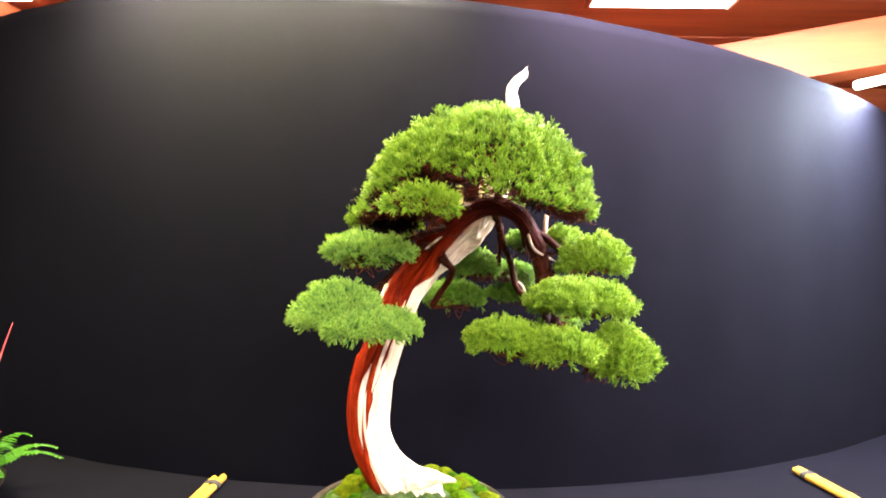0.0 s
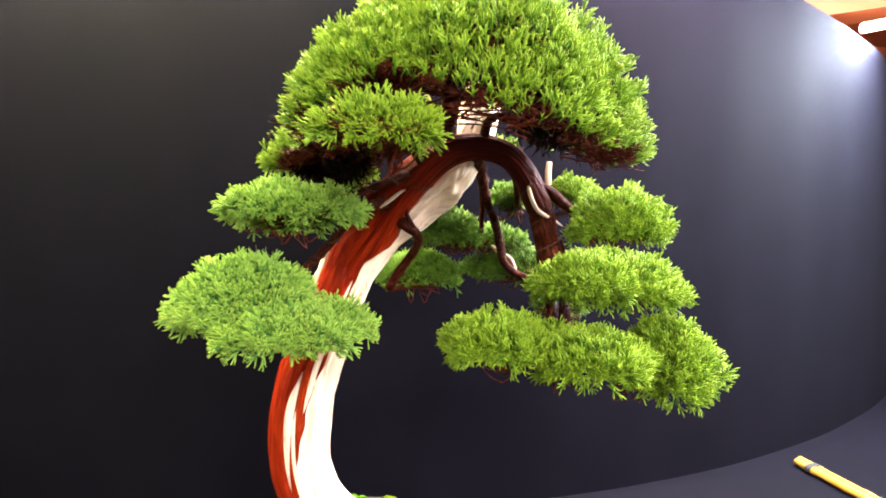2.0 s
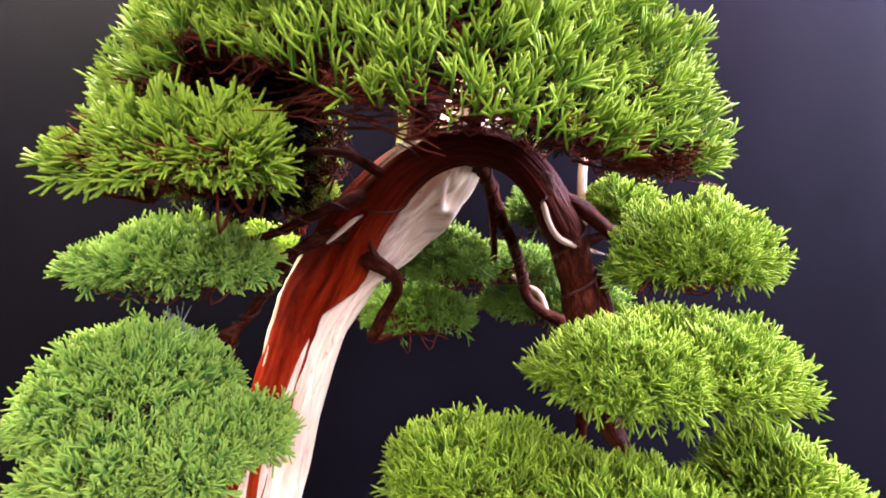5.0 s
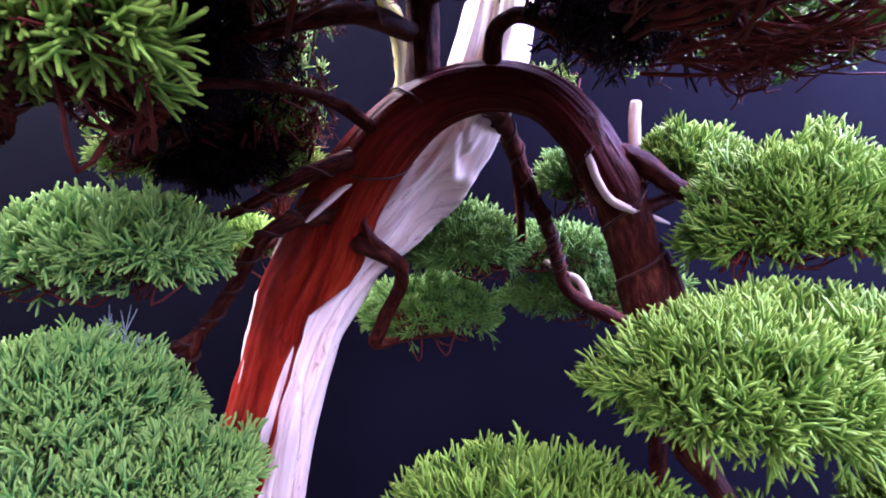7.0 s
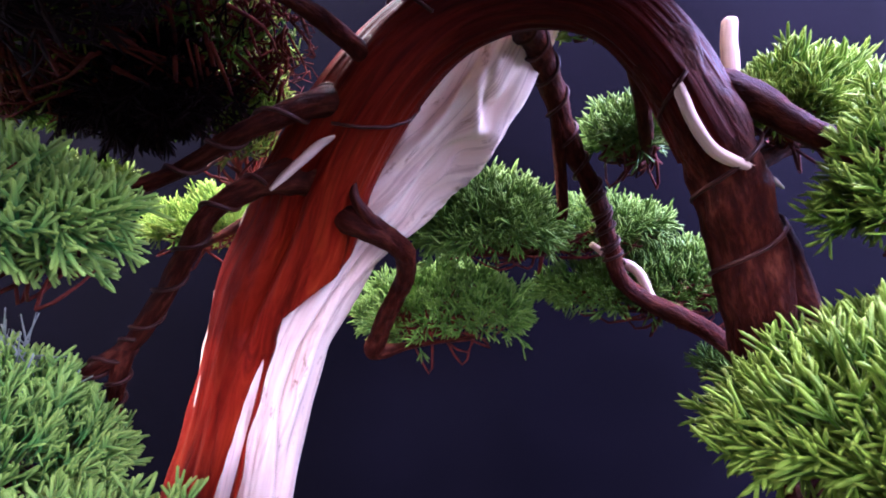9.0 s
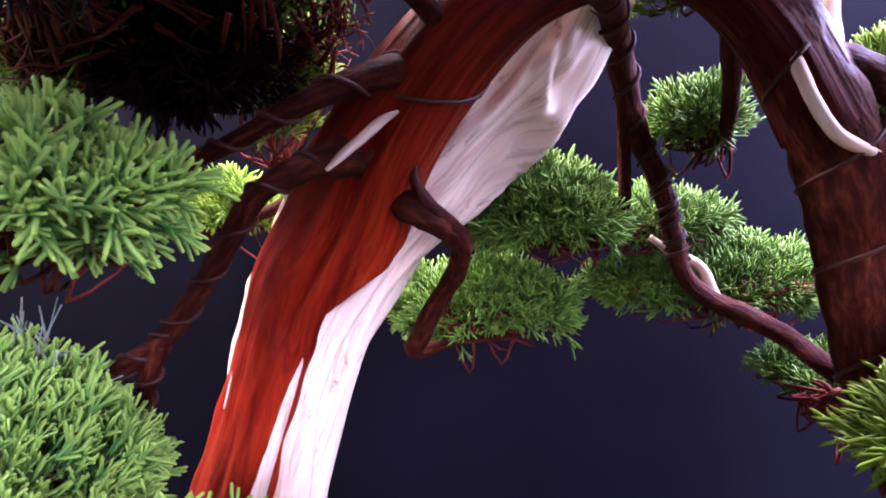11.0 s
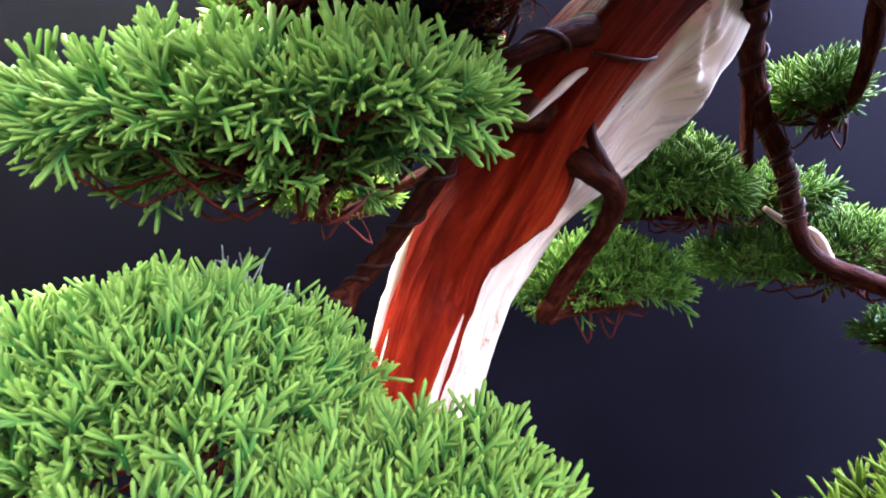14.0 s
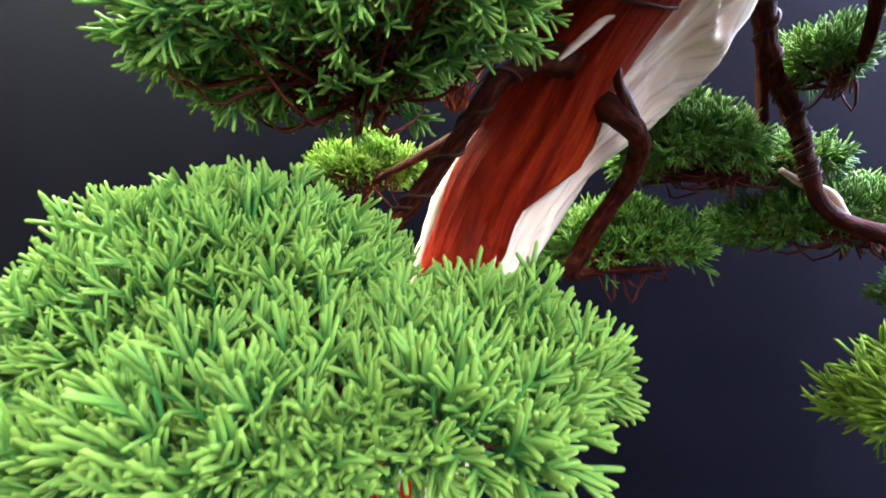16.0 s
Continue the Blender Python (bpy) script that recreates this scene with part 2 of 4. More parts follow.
def mesh_of(name, verts, quads=None, tris=None, mat=None, smooth=True, tip=None, flow=None):
    verts = np.asarray(verts, dtype=np.float32)
    q = np.zeros((0, 4), int) if quads is None else np.asarray(quads, int).reshape(-1, 4)
    t = np.zeros((0, 3), int) if tris is None else np.asarray(tris, int).reshape(-1, 3)
    me = bpy.data.meshes.new(name)
    me.vertices.add(len(verts))
    me.vertices.foreach_set("co", verts.ravel())
    me.loops.add(q.size + t.size)
    me.loops.foreach_set("vertex_index", np.concatenate([q.ravel(), t.ravel()]).astype(np.int32))
    me.polygons.add(len(q) + len(t))
    starts = np.concatenate([np.arange(len(q)) * 4, q.size + np.arange(len(t)) * 3]).astype(np.int32)
    me.polygons.foreach_set("loop_start", starts)
    me.polygons.foreach_set("use_smooth", np.full(len(q) + len(t), smooth))
    if tip is not None:
        a = me.attributes.new("tip", "FLOAT", "POINT")
        a.data.foreach_set("value", np.asarray(tip, dtype=np.float32))
    if flow is not None:
        a = me.attributes.new("flow", "FLOAT_VECTOR", "POINT")
        a.data.foreach_set("vector", np.asarray(flow, dtype=np.float32).ravel())
    me.update(calc_edges=True)
    me.validate()
    if mat is not None:
        me.materials.append(mat)
    return me


def part(name, me, parent, label="", kind=""):
    ob = new(name, me)
    ob.parent = parent
    return tagged(ob, label, kind=kind)


def thing(name, label, category, at=(0, 0, 0), group="", kind=""):
    ob = new(name)
    ob.location = at
    return tagged(ob, label, category, group, kind)


def spline(points, steps):
    """Catmull-Rom through rows of (x, y, z, radius...)."""
    p = np.asarray(points, float)
    p = np.vstack([2 * p[0] - p[1], p, 2 * p[-1] - p[-2]])
    out = []
    for i in range(1, len(p) - 2):
        u = np.linspace(0, 1, steps, endpoint=False)[:, None]
        a, b, c, d = p[i - 1], p[i], p[i + 1], p[i + 2]
        out.append(0.5 * (2 * b + (c - a) * u + (2 * a - 5 * b + 4 * c - d) * u ** 2 + (3 * b - a - 3 * c + d) * u ** 3))
    out.append(p[-2][None])
    return np.vstack(out)


def frames_of(c):
    """Tangents and two side vectors along a line, turned as little as possible; the first side starts towards the front (-y)."""
    t = np.gradient(c, axis=0)
    t /= np.linalg.norm(t, axis=1)[:, None]
    n = np.zeros_like(t)
    ref = np.array((0, -1.0, 0)) if abs(t[0][1]) < 0.9 else np.array((1.0, 0, 0))
    for i in range(len(t)):
        ref = ref - t[i] * (ref @ t[i])
        ref /= np.linalg.norm(ref)
        n[i] = ref
    return t, n, np.cross(t, n)


rng = np.random.default_rng(7)


def lumps(p, scale, seed):
    """A smooth field of about -1 to 1 over points."""
    r = np.random.default_rng(seed)
    v = np.zeros(len(p))
    for k in range(7):
        d = r.normal(size=3)
        d *= scale * (0.7 + 0.9 * r.random()) / np.linalg.norm(d)
        v += np.sin(p @ d + r.random() * 6.28)
    return v / 3.2


def tube(points, sides=12, steps=8, knobs=0.0, flute=0.0, seed=0):
    """Vertices and quads of a tapering tube with closed ends."""
    s = spline(points, steps)
    c, r = s[:, :3], np.maximum(s[:, 3], 0.0004)
    t, n, b = frames_of(c)
    ang = np.linspace(0, 2 * np.pi, sides, endpoint=False)
    k = len(c)
    ring = n[:, None] * np.cos(ang)[None, :, None] + b[:, None] * np.sin(ang)[None, :, None]
    rad = np.repeat(r[:, None], sides, 1)
    if knobs:
        pts = (c[:, None] + ring * r[:, None, None]).reshape(-1, 3)
        rad = rad * (1 + knobs * lumps(pts, 160, seed + 5).reshape(k, sides) + 0.6 * knobs * lumps(pts, 420, seed + 9).reshape(k, sides))
    if flute:
        rad = rad * (1 + flute * np.sin(ang * 5 + seed + 3 * np.linspace(0, 1, k)[:, None]))
    v = (c[:, None] + ring * rad[:, :, None]).reshape(-1, 3)
    i, j = np.meshgrid(np.arange(k - 1), np.arange(sides), indexing="ij")
    a, jn = i * sides + j, i * sides + (j + 1) % sides
    q = np.stack([a, jn, jn + sides, a + sides], -1).reshape(-1, 4)
    v = np.vstack([v, c[:1], c[-1:]])
    e = np.arange(sides)
    tri = np.vstack([np.stack([(e + 1) % sides, e, np.full(sides, k * sides)], 1),
                     np.stack([(k - 1) * sides + e, (k - 1) * sides + (e + 1) % sides, np.full(sides, k * sides + 1)], 1)])
    return v, q, tri


def tube_flow(points, sides, steps):
    """Coordinates that run along a tube: across, across, length."""
    s = spline(points, steps)
    length = np.concatenate([[0], np.cumsum(np.linalg.norm(np.diff(s[:, :3], axis=0), axis=1))])
    ang = np.linspace(0, 2 * np.pi, sides, endpoint=False)
    r = float(np.mean(s[:, 3]))
    f = np.stack([np.broadcast_to(r * np.cos(ang), (len(s), sides)), np.broadcast_to(r * np.sin(ang), (len(s), sides)),
                  np.broadcast_to(length[:, None], (len(s), sides))], -1).reshape(-1, 3)
    return np.vstack([f, [[0, 0, 0]], [[0, 0, length[-1]]]])


def wood_mesh(name, rows, sides, steps, knobs, flute, seed, mat):
    v, q, t = tube(rows, sides, steps, knobs, flute, seed)
    return mesh_of(name, v, q, t, mat, flow=tube_flow(rows, sides, steps) + seed * 0.37)


def joined(pieces):
    vs, qs, ts, base = [], [], [], 0
    for v, q, t in pieces:
        vs.append(v)
        qs.append(np.asarray(q) + base)
        ts.append(np.asarray(t) + base)
        base += len(v)
    return np.vstack(vs), np.vstack(qs), np.vstack(ts)


def helix(points, turns, wire, start=0.0, end=1.0, gap=0.0):
    """A wire wound round a branch given as rows (x, y, z, radius)."""
    s = spline(points, 14)
    t, n, b = frames_of(s[:, :3])
    k = int(turns * 14)
    u = np.linspace(start, end, k) * (len(s) - 1)
    i = np.minimum(u.astype(int), len(s) - 2)
    f = (u - i)[:, None]
    mix = lambda a: a[i] * (1 - f) + a[i + 1] * f
    ang = np.linspace(0, 2 * np.pi * turns, k)[:, None]
    row = mix(s)
    c = row[:, :3] + (mix(n) * np.cos(ang) + mix(b) * np.sin(ang)) * (row[:, 3:4] + wire * 0.6 + gap)
    return tube(np.hstack([c, np.full((k, 1), wire)]), 6, 1)


def box(x0, x1, y0, y1, z0, z1, name, mat, bevel=0.0):
    bm = bmesh.new()
    bmesh.ops.create_cube(bm, size=1)
    for v in bm.verts:
        v.co = Vector(((x0 + x1) / 2 + v.co.x * (x1 - x0), (y0 + y1) / 2 + v.co.y * (y1 - y0), (z0 + z1) / 2 + v.co.z * (z1 - z0)))
    if bevel:
        bmesh.ops.bevel(bm, geom=bm.edges[:], offset=bevel, segments=2, affect="EDGES", profile=0.6)
    me = bpy.data.meshes.new(name)
    bm.to_mesh(me)
    bm.free()
    me.materials.append(mat)
    return me


# ---- the hall ----
ZT = 0.712   # the cloth on the stand
X0, X1, Y0, Y1, ZC = -3.0, 3.2, -2.6, 3.6, 2.62
tagged(new("floor", box(X0, X1, Y0, Y1, -0.1, 0.0, "floor", CONCRETE)), "grey concrete hall floor", "floor", kind="structure")
tagged(new("wall_north", box(X0, X1, Y1, Y1 + 0.12, 0, ZC, "wall_north", TIMBER)), "red-brown timber wall behind the backdrop", "wall", kind="structure")


def wall_with_opening(name, label, along, a0, a1, o0, o1, z0, z1, t0, t1):
    """A wall along x or y with one opening from o0 to o1 and z0 to z1."""
    bm = bmesh.new()
    for (p0, p1, q0, q1) in ((a0, o0, 0, ZC), (o1, a1, 0, ZC), (o0, o1, 0, z0), (o0, o1, z1, ZC)):
        r = bmesh.ops.create_cube(bm, size=1)
        for v in r["verts"]:
            p, q, t = (p0 + p1) / 2 + v.co.x * (p1 - p0), (q0 + q1) / 2 + v.co.z * (q1 - q0), (t0 + t1) / 2 + v.co.y * (t1 - t0)
            v.co = Vector((p, t, q)) if along == "x" else Vector((t, p, q))
    me = bpy.data.meshes.new(name)
    bm.to_mesh(me)
    bm.free()
    me.materials.append(PLASTER)
    return tagged(new(name, me), label, "wall", kind="structure")


# unseen openings, added as a source for the three side lamps
wall_with_opening("wall_south", "plain painted hall wall with a wide opening added for light", "x", X0, X1, 0.9, 2.9, 0.7, 2.3, Y0 - 0.12, Y0)
wall_with_opening("wall_east", "plain painted hall wall with a wide opening added for light", "y", Y0, Y1, -0.75, 1.65, 1.52, 2.32, X1, X1 + 0.12)
wall_with_opening("wall_west", "plain painted hall wall with a low wide opening added for light", "y", Y0, Y1, -0.75, 0.95, 0.7, 1.8, X0 - 0.12, X0)


def boarded_ceiling():
    bm = bmesh.new()
    y = Y0
    k = 0
    while y < Y1:
        lift = 0.004 * (k % 3)
        r = bmesh.ops.create_cube(bm, size=1)
        for v in r["verts"]:
            v.co = Vector(((X0 + X1) / 2 + v.co.x * (X1 - X0), y + 0.07 + v.co.y * 0.134, ZC + 0.03 + lift + v.co.z * 0.05))
        y += 0.14
        k += 1
    me = bpy.data.meshes.new("ceiling")
    bm.to_mesh(me)
    bm.free()
    me.materials.append(TIMBER)
    return me


tagged(new("ceiling", boarded_ceiling()), "red-orange boarded timber ceiling", "ceiling", kind="structure")


def beam(a, b, wide, high, label):
    a, b = Vector(a), Vector(b)
    d = (b - a).normalized()
    s = d.cross(Vector((0, 0, 1))).normalized()
    u = s.cross(d)
    bm = bmesh.new()
    r = bmesh.ops.create_cube(bm, size=1)
    for v in r["verts"]:
        v.co = (a + b) / 2 + d * v.co.x * (b - a).length + s * v.co.y * wide + u * v.co.z * high
    bmesh.ops.bevel(bm, geom=bm.edges[:], offset=0.006, segments=2, affect="EDGES")
    me = bpy.data.meshes.new("roof_beam")
    bm.to_mesh(me)
    bm.free()
    me.materials.append(TIMBER)
    tagged(new("roof_beam", me), label, "beam", kind="structure")


beam((1.05, 2.35, 2.20), (3.15, 2.20, 2.56), 0.16, 0.2, "heavy orange-stained roof beam rising past the backdrop")
beam((-2.9, 2.62, 2.40), (1.25, 2.62, 2.40), 0.1, 0.12, "red timber purlin under the ceiling")
beam((-2.35, 1.4, 2.52), (-2.05, 3.5, 2.52), 0.1, 0.14, "orange timber rafter under the ceiling")


def roof_panel(x0, x1, y0, y1):
    p = thing("roof_panel", "bright translucent roof light panel in the timber ceiling", "skylight", (0, 0, 0), "roof panels", "structure")
    part("diffuser", box(x0, x1, y0, y1, ZC - 0.012, ZC - 0.004, "diffuser", ROOF_PANEL), p, "glowing white sheet")
    for a in ((x0 - 0.02, x0, y0, y1), (x1, x1 + 0.02, y0, y1)):
        part("frame", box(*a, ZC - 0.025, ZC - 0.002, "frame", TIMBER, 0.003), p)


roof_panel(0.7, 1.35, 2.3, 2.5)
roof_panel(-2.3, -2.0, 2.05, 2.5)
roof_panel(-1.75, -1.5, 2.05, 2.5)
roof_panel(-0.05, 1.55, -1.9, -0.8)
roof_panel(1.25, 1.95, 0.5, 1.5)
roof_panel(-1.85, -1.15, 0.1, 1.1)


def strip_lamp(x0, x1, y):
    lamp = thing("strip_lamp", "long lit strip lamp hung in front of the backdrop's top", "lamp", group="strip lamps")
    part("housing", box(x0 - 0.03, x1 + 0.03, y - 0.04, y + 0.04, 2.36, 2.40, "housing", PLASTER, 0.006), lamp, "plain metal housing")
    part("diffuser", box(x0, x1, y - 0.03, y + 0.03, 2.345, 2.36, "diffuser", STRIP_GLOW, 0.004), lamp, "glowing white diffuser")
    for x in (x0 + 0.1, x1 - 0.1):
        part("hanger", mesh_of("hanger", *tube([(x, y, 2.39, 0.003), (x, y, 2.5, 0.003), (x, y, ZC + 0.01, 0.003)], 6, 2), mat=STRING), lamp)


strip_lamp(-1.15, 0.05, 1.43)
strip_lamp(0.35, 1.35, 1.45)

# the fluorescent tube at the backdrop's upper edge
tube_lamp = thing("tube_lamp", "lit white tube lamp hung beside the backdrop's upper edge", "lamp")
part("tube", mesh_of("tube", *tube([(1.70, 2.16, 2.13, 0.018), (1.95, 2.16, 2.19, 0.018), (2.3, 2.16, 2.27, 0.018)], 12, 4), mat=TUBE_GLOW), tube_lamp, "glowing white tube")
for cx, cz in ((1.95, 2.19), (2.25, 2.258)):
    part("hanger", mesh_of("hanger", *tube([(cx, 2.16, cz + 0.02, 0.003), (cx, 2.16, 2.5, 0.003), (cx, 2.16, ZC + 0.01, 0.003)], 6, 2), mat=STRING), tube_lamp)


def backdrop_y(x):
    return 1.535 + 0.17 * x * x + 0.06 * x


def backdrop_top(x):
    return 2.155 - 0.055 * x


def backdrop_mesh():
    xs, us = np.linspace(-2.4, 2.6, 160), np.linspace(0, 1, 60)
    front = []
    for u in us:
        z = 0.02 + (backdrop_top(xs) - 0.02) * u
        y = backdrop_y(xs) + 0.002 * np.sin(xs * 9 + 2 * u) + 0.0015 * np.sin(xs * 23 + 1.3)
        front.append(np.stack([xs, y, z], 1))
    f = np.array(front)
    v = np.vstack([f.reshape(-1, 3), (f + np.array((0, 0.018, 0))).reshape(-1, 3)])
    h, w = len(us), len(xs)
    i, j = np.meshgrid(np.arange(h - 1), np.arange(w - 1), indexing="ij")
    a = (i * w + j).ravel()
    q = [np.stack([a, a + 1, a + w + 1, a + w], 1), np.stack([a, a + w, a + w + 1, a + 1], 1) + h * w]
    t = (h - 1) * w + np.arange(w - 1)
    q.append(np.stack([t, t + 1, t + 1 + h * w, t + h * w], 1))
    return mesh_of("backdrop", v, np.vstack(q), mat=CLOTH)


tagged(new("backdrop", backdrop_mesh()), "tall curved dark navy cloth display backdrop", "backdrop", kind="structure")


def display_table():
    tb = thing("display_table", "long display stand draped in dark navy cloth", "table", (0, 0, 0))
    xs, ys = np.linspace(-2.2, 2.4, 150), np.linspace(0, 1, 60)
    rows = []
    for u in ys:
        y = 0.62 + (backdrop_y(xs) - 0.006 - 0.62) * u
        z = np.full_like(xs, ZT) + 0.0012 * np.sin(xs * 14 + 6 * u) * np.sin(u * 9 + xs)
        # the soft fold that runs along the back edge
        d = y - (backdrop_y(xs) - 0.03 - 0.05 * np.clip(xs - 0.5, 0, 1))
        z = z + np.where(xs > 0.55, 0.007, 0.002) * np.exp(-(d / 0.008) ** 2)
        rows.append(np.stack([xs, y, z], 1))
    f = np.array(rows)
    front = [f[0] + np.array((0, -0.012, -0.01))]
    for z in np.linspace(ZT - 0.06, 0.03, 8):
        front.append(np.stack([xs, 0.606 + 0.012 * np.sin(xs * 17) * (ZT - z), np.full_like(xs, z)], 1))
    f = np.concatenate([np.array(front[::-1]), f])
    h, w = f.shape[:2]
    i, j = np.meshgrid(np.arange(h - 1), np.arange(w - 1), indexing="ij")
    a = (i * w + j).ravel()
    part("cloth", mesh_of("cloth", f.reshape(-1, 3), np.stack([a, a + 1, a + w + 1, a + w], 1), mat=TABLE_CLOTH), tb, "dark cloth with a fold along the back")
    part("board", box(-2.18, 2.38, 0.64, 1.5, ZT - 0.04, ZT - 0.006, "board", TIMBER, 0.004), tb)
    for lx in (-2.0, 0.1, 2.2):
        for ly in (0.72, 1.42):
            part("leg", box(lx - 0.03, lx + 0.03, ly - 0.03, ly + 0.03, 0, ZT - 0.041, "leg", TIMBER, 0.003), tb)
    return tb


display_table()


def bamboo_pair(label, a, b):
    """Two canes bound side by side, lying on the cloth from a to b."""
    th = thing("bamboo_bundle", label, "bamboo canes", (0, 0, 0), "bamboo bundles")
    a, b = Vector((*a, ZT + 0.0125)), Vector((*b, ZT + 0.0125))
    d = (b - a).normalized()
    s = d.cross(Vector((0, 0, 1)))
    for k, off in ((-1, 0.0), (1, 0.012)):
        rows = []
        n = 26
        for i in range(n + 1):
            u = i / n
            p = a + (b - a) * u + s * 0.0105 * k + d * off
            rows.append((*p, 0.0102 + (0.0013 if i % 9 == 4 else 0)))
        part("cane", mesh_of("cane", *tube(rows, 14, 3), mat=BAMBOO), th, "pale yellow bamboo cane")
    m = a + d * 0.055
    pieces = []
    for w in range(4):
        c = m + d * 0.0042 * w
        loop = [(*(c + s * 0.0235 * math.cos(q) + Vector((0, 0, 1)) * 0.0128 * math.sin(q)), 0.0024) for q in np.linspace(0, 2 * np.pi, 24)]
        pieces.append(tube(loop, 6, 1))
    part("twine", mesh_of("twine", *joined(pieces), mat=STRING), th, "black twine binding")


bamboo_pair("pair of yellow bamboo canes bound with black twine on the cloth", (1.228, 1.775), (1.262, 1.36))
bamboo_pair("pair of yellow bamboo canes bound with twine beside the fern", (-0.568, 1.530), (-0.552, 1.16))

# ---- the pot and its moss ----
PX, PY, PR = 0.02, 1.14, 0.215
pot = thing("bonsai_pot", "round dark brown glazed bonsai pot on the cloth", "pot", (0, 0, 0))


def lathe(cx, cy, profile, sides=72):
    ang = np.linspace(0, 2 * np.pi, sides, endpoint=False)
    v = np.array([[(cx + r * np.cos(q), cy + r * np.sin(q), z) for q in ang] for r, z in profile])
    k = len(profile)
    i, j = np.meshgrid(np.arange(k - 1), np.arange(sides), indexing="ij")
    a, b = i * sides + j, i * sides + (j + 1) % sides
    return v.reshape(-1, 3), np.stack([a, b, b + sides, a + sides], -1).reshape(-1, 4)


PZ = 0.835
part("bowl", mesh_of("bowl", *lathe(PX, PY, [(0.001, ZT + 0.02), (0.15, ZT + 0.02), (0.175, ZT + 0.03), (0.2, ZT + 0.075), (0.213, PZ - 0.02), (0.222, PZ - 0.014), (0.224, PZ - 0.004),
                                               (0.221, PZ), (0.212, PZ), (0.208, PZ - 0.008), (0.205, PZ - 0.03), (0.001, PZ - 0.032)]), mat=GLAZE), pot, "dark brown glazed bowl")
for q in (0.5, 2.07, 3.64, 5.21):
    part("foot", mesh_of("foot", *tube([(PX + 0.14 * math.cos(q), PY + 0.14 * math.sin(q), ZT + 0.001, 0.02), (PX + 0.14 * math.cos(q), PY + 0.14 * math.sin(q), ZT + 0.012, 0.023),
                                         (PX + 0.14 * math.cos(q), PY + 0.14 * math.sin(q), ZT + 0.024, 0.026)], 16, 3), mat=GLAZE), pot)


def grid_quads(k, sides, wrap=True):
    i, j = np.meshgrid(np.arange(k - 1), np.arange(sides if wrap else sides - 1), indexing="ij")
    a, b = i * sides + j, i * sides + (j + 1) % sides
    return np.stack([a, b, b + sides, a + sides], -1).reshape(-1, 4)


def moss_height(x, y):
    p = np.stack([x, y, np.zeros_like(x)], 1)
    rr = np.hypot(x - PX, y - PY) / 0.206
    dome = PZ - 0.012 + 0.05 * np.clip(1 - rr ** 2, 0, 1) ** 0.8
    return dome + 0.007 * np.abs(lumps(p, 95, 3)) + 0.004 * np.abs(lumps(p, 210, 8)) - 0.004


moss_bed = thing("moss_bed", "mound of bright green cushion moss in the pot", "moss")
g = np.linspace(0, 1, 70)
ang = np.linspace(0, 2 * np.pi, 180, endpoint=False)
gx = (PX + 0.206 * g[:, None] * np.cos(ang)).ravel()
gy = (PY + 0.206 * g[:, None] * np.sin(ang)).ravel()
i, j = np.meshgrid(np.arange(69), np.arange(180), indexing="ij")
a, b = i * 180 + j, i * 180 + (j + 1) % 180
part("cushion", mesh_of("cushion", np.stack([gx, gy, moss_height(gx, gy)], 1), np.stack([a, b, b + 180, a + 180], -1).reshape(-1, 4), mat=SOIL), moss_bed, "lumpy green moss surface")
cr = np.random.default_rng(44)
for k in range(52):
    q, d, rad = cr.random() * 6.283, 0.06 + 0.125 * math.sqrt(cr.random()), 0.012 + 0.017 * cr.random()
    mx, my = PX + d * math.cos(q), PY + d * math.sin(q)
    th, ph = np.meshgrid(np.linspace(0.12, 1.75, 9), np.linspace(0, 6.283, 20, endpoint=False), indexing="ij")
    sp = np.stack([np.sin(th) * np.cos(ph), np.sin(th) * np.sin(ph), 0.75 * np.cos(th)], -1).reshape(-1, 3)
    sp = sp * rad * (1 + 0.16 * lumps(sp, 5, k) + 0.05 * lumps(sp, 17, k + 60))[:, None]
    sp = sp + np.array((mx, my, float(moss_height(np.array([mx]), np.array([my]))[0]) + 0.1 * rad))
    cap = np.vstack([sp, sp[:20].mean(0, keepdims=True)])
    e = np.arange(20)
    part("moss_cushion", mesh_of("moss_cushion", cap, grid_quads(9, 20), np.stack([np.full(20, 180), (e + 1) % 20, e], 1), MOSS_TUFTS[k % 3]), moss_bed)

# ---- foliage ----


def twig_piece(rows, sides):
    v, q, t = tube(rows, sides, 1)
    keep = len(t) // 2
    return v, q, t[keep:]


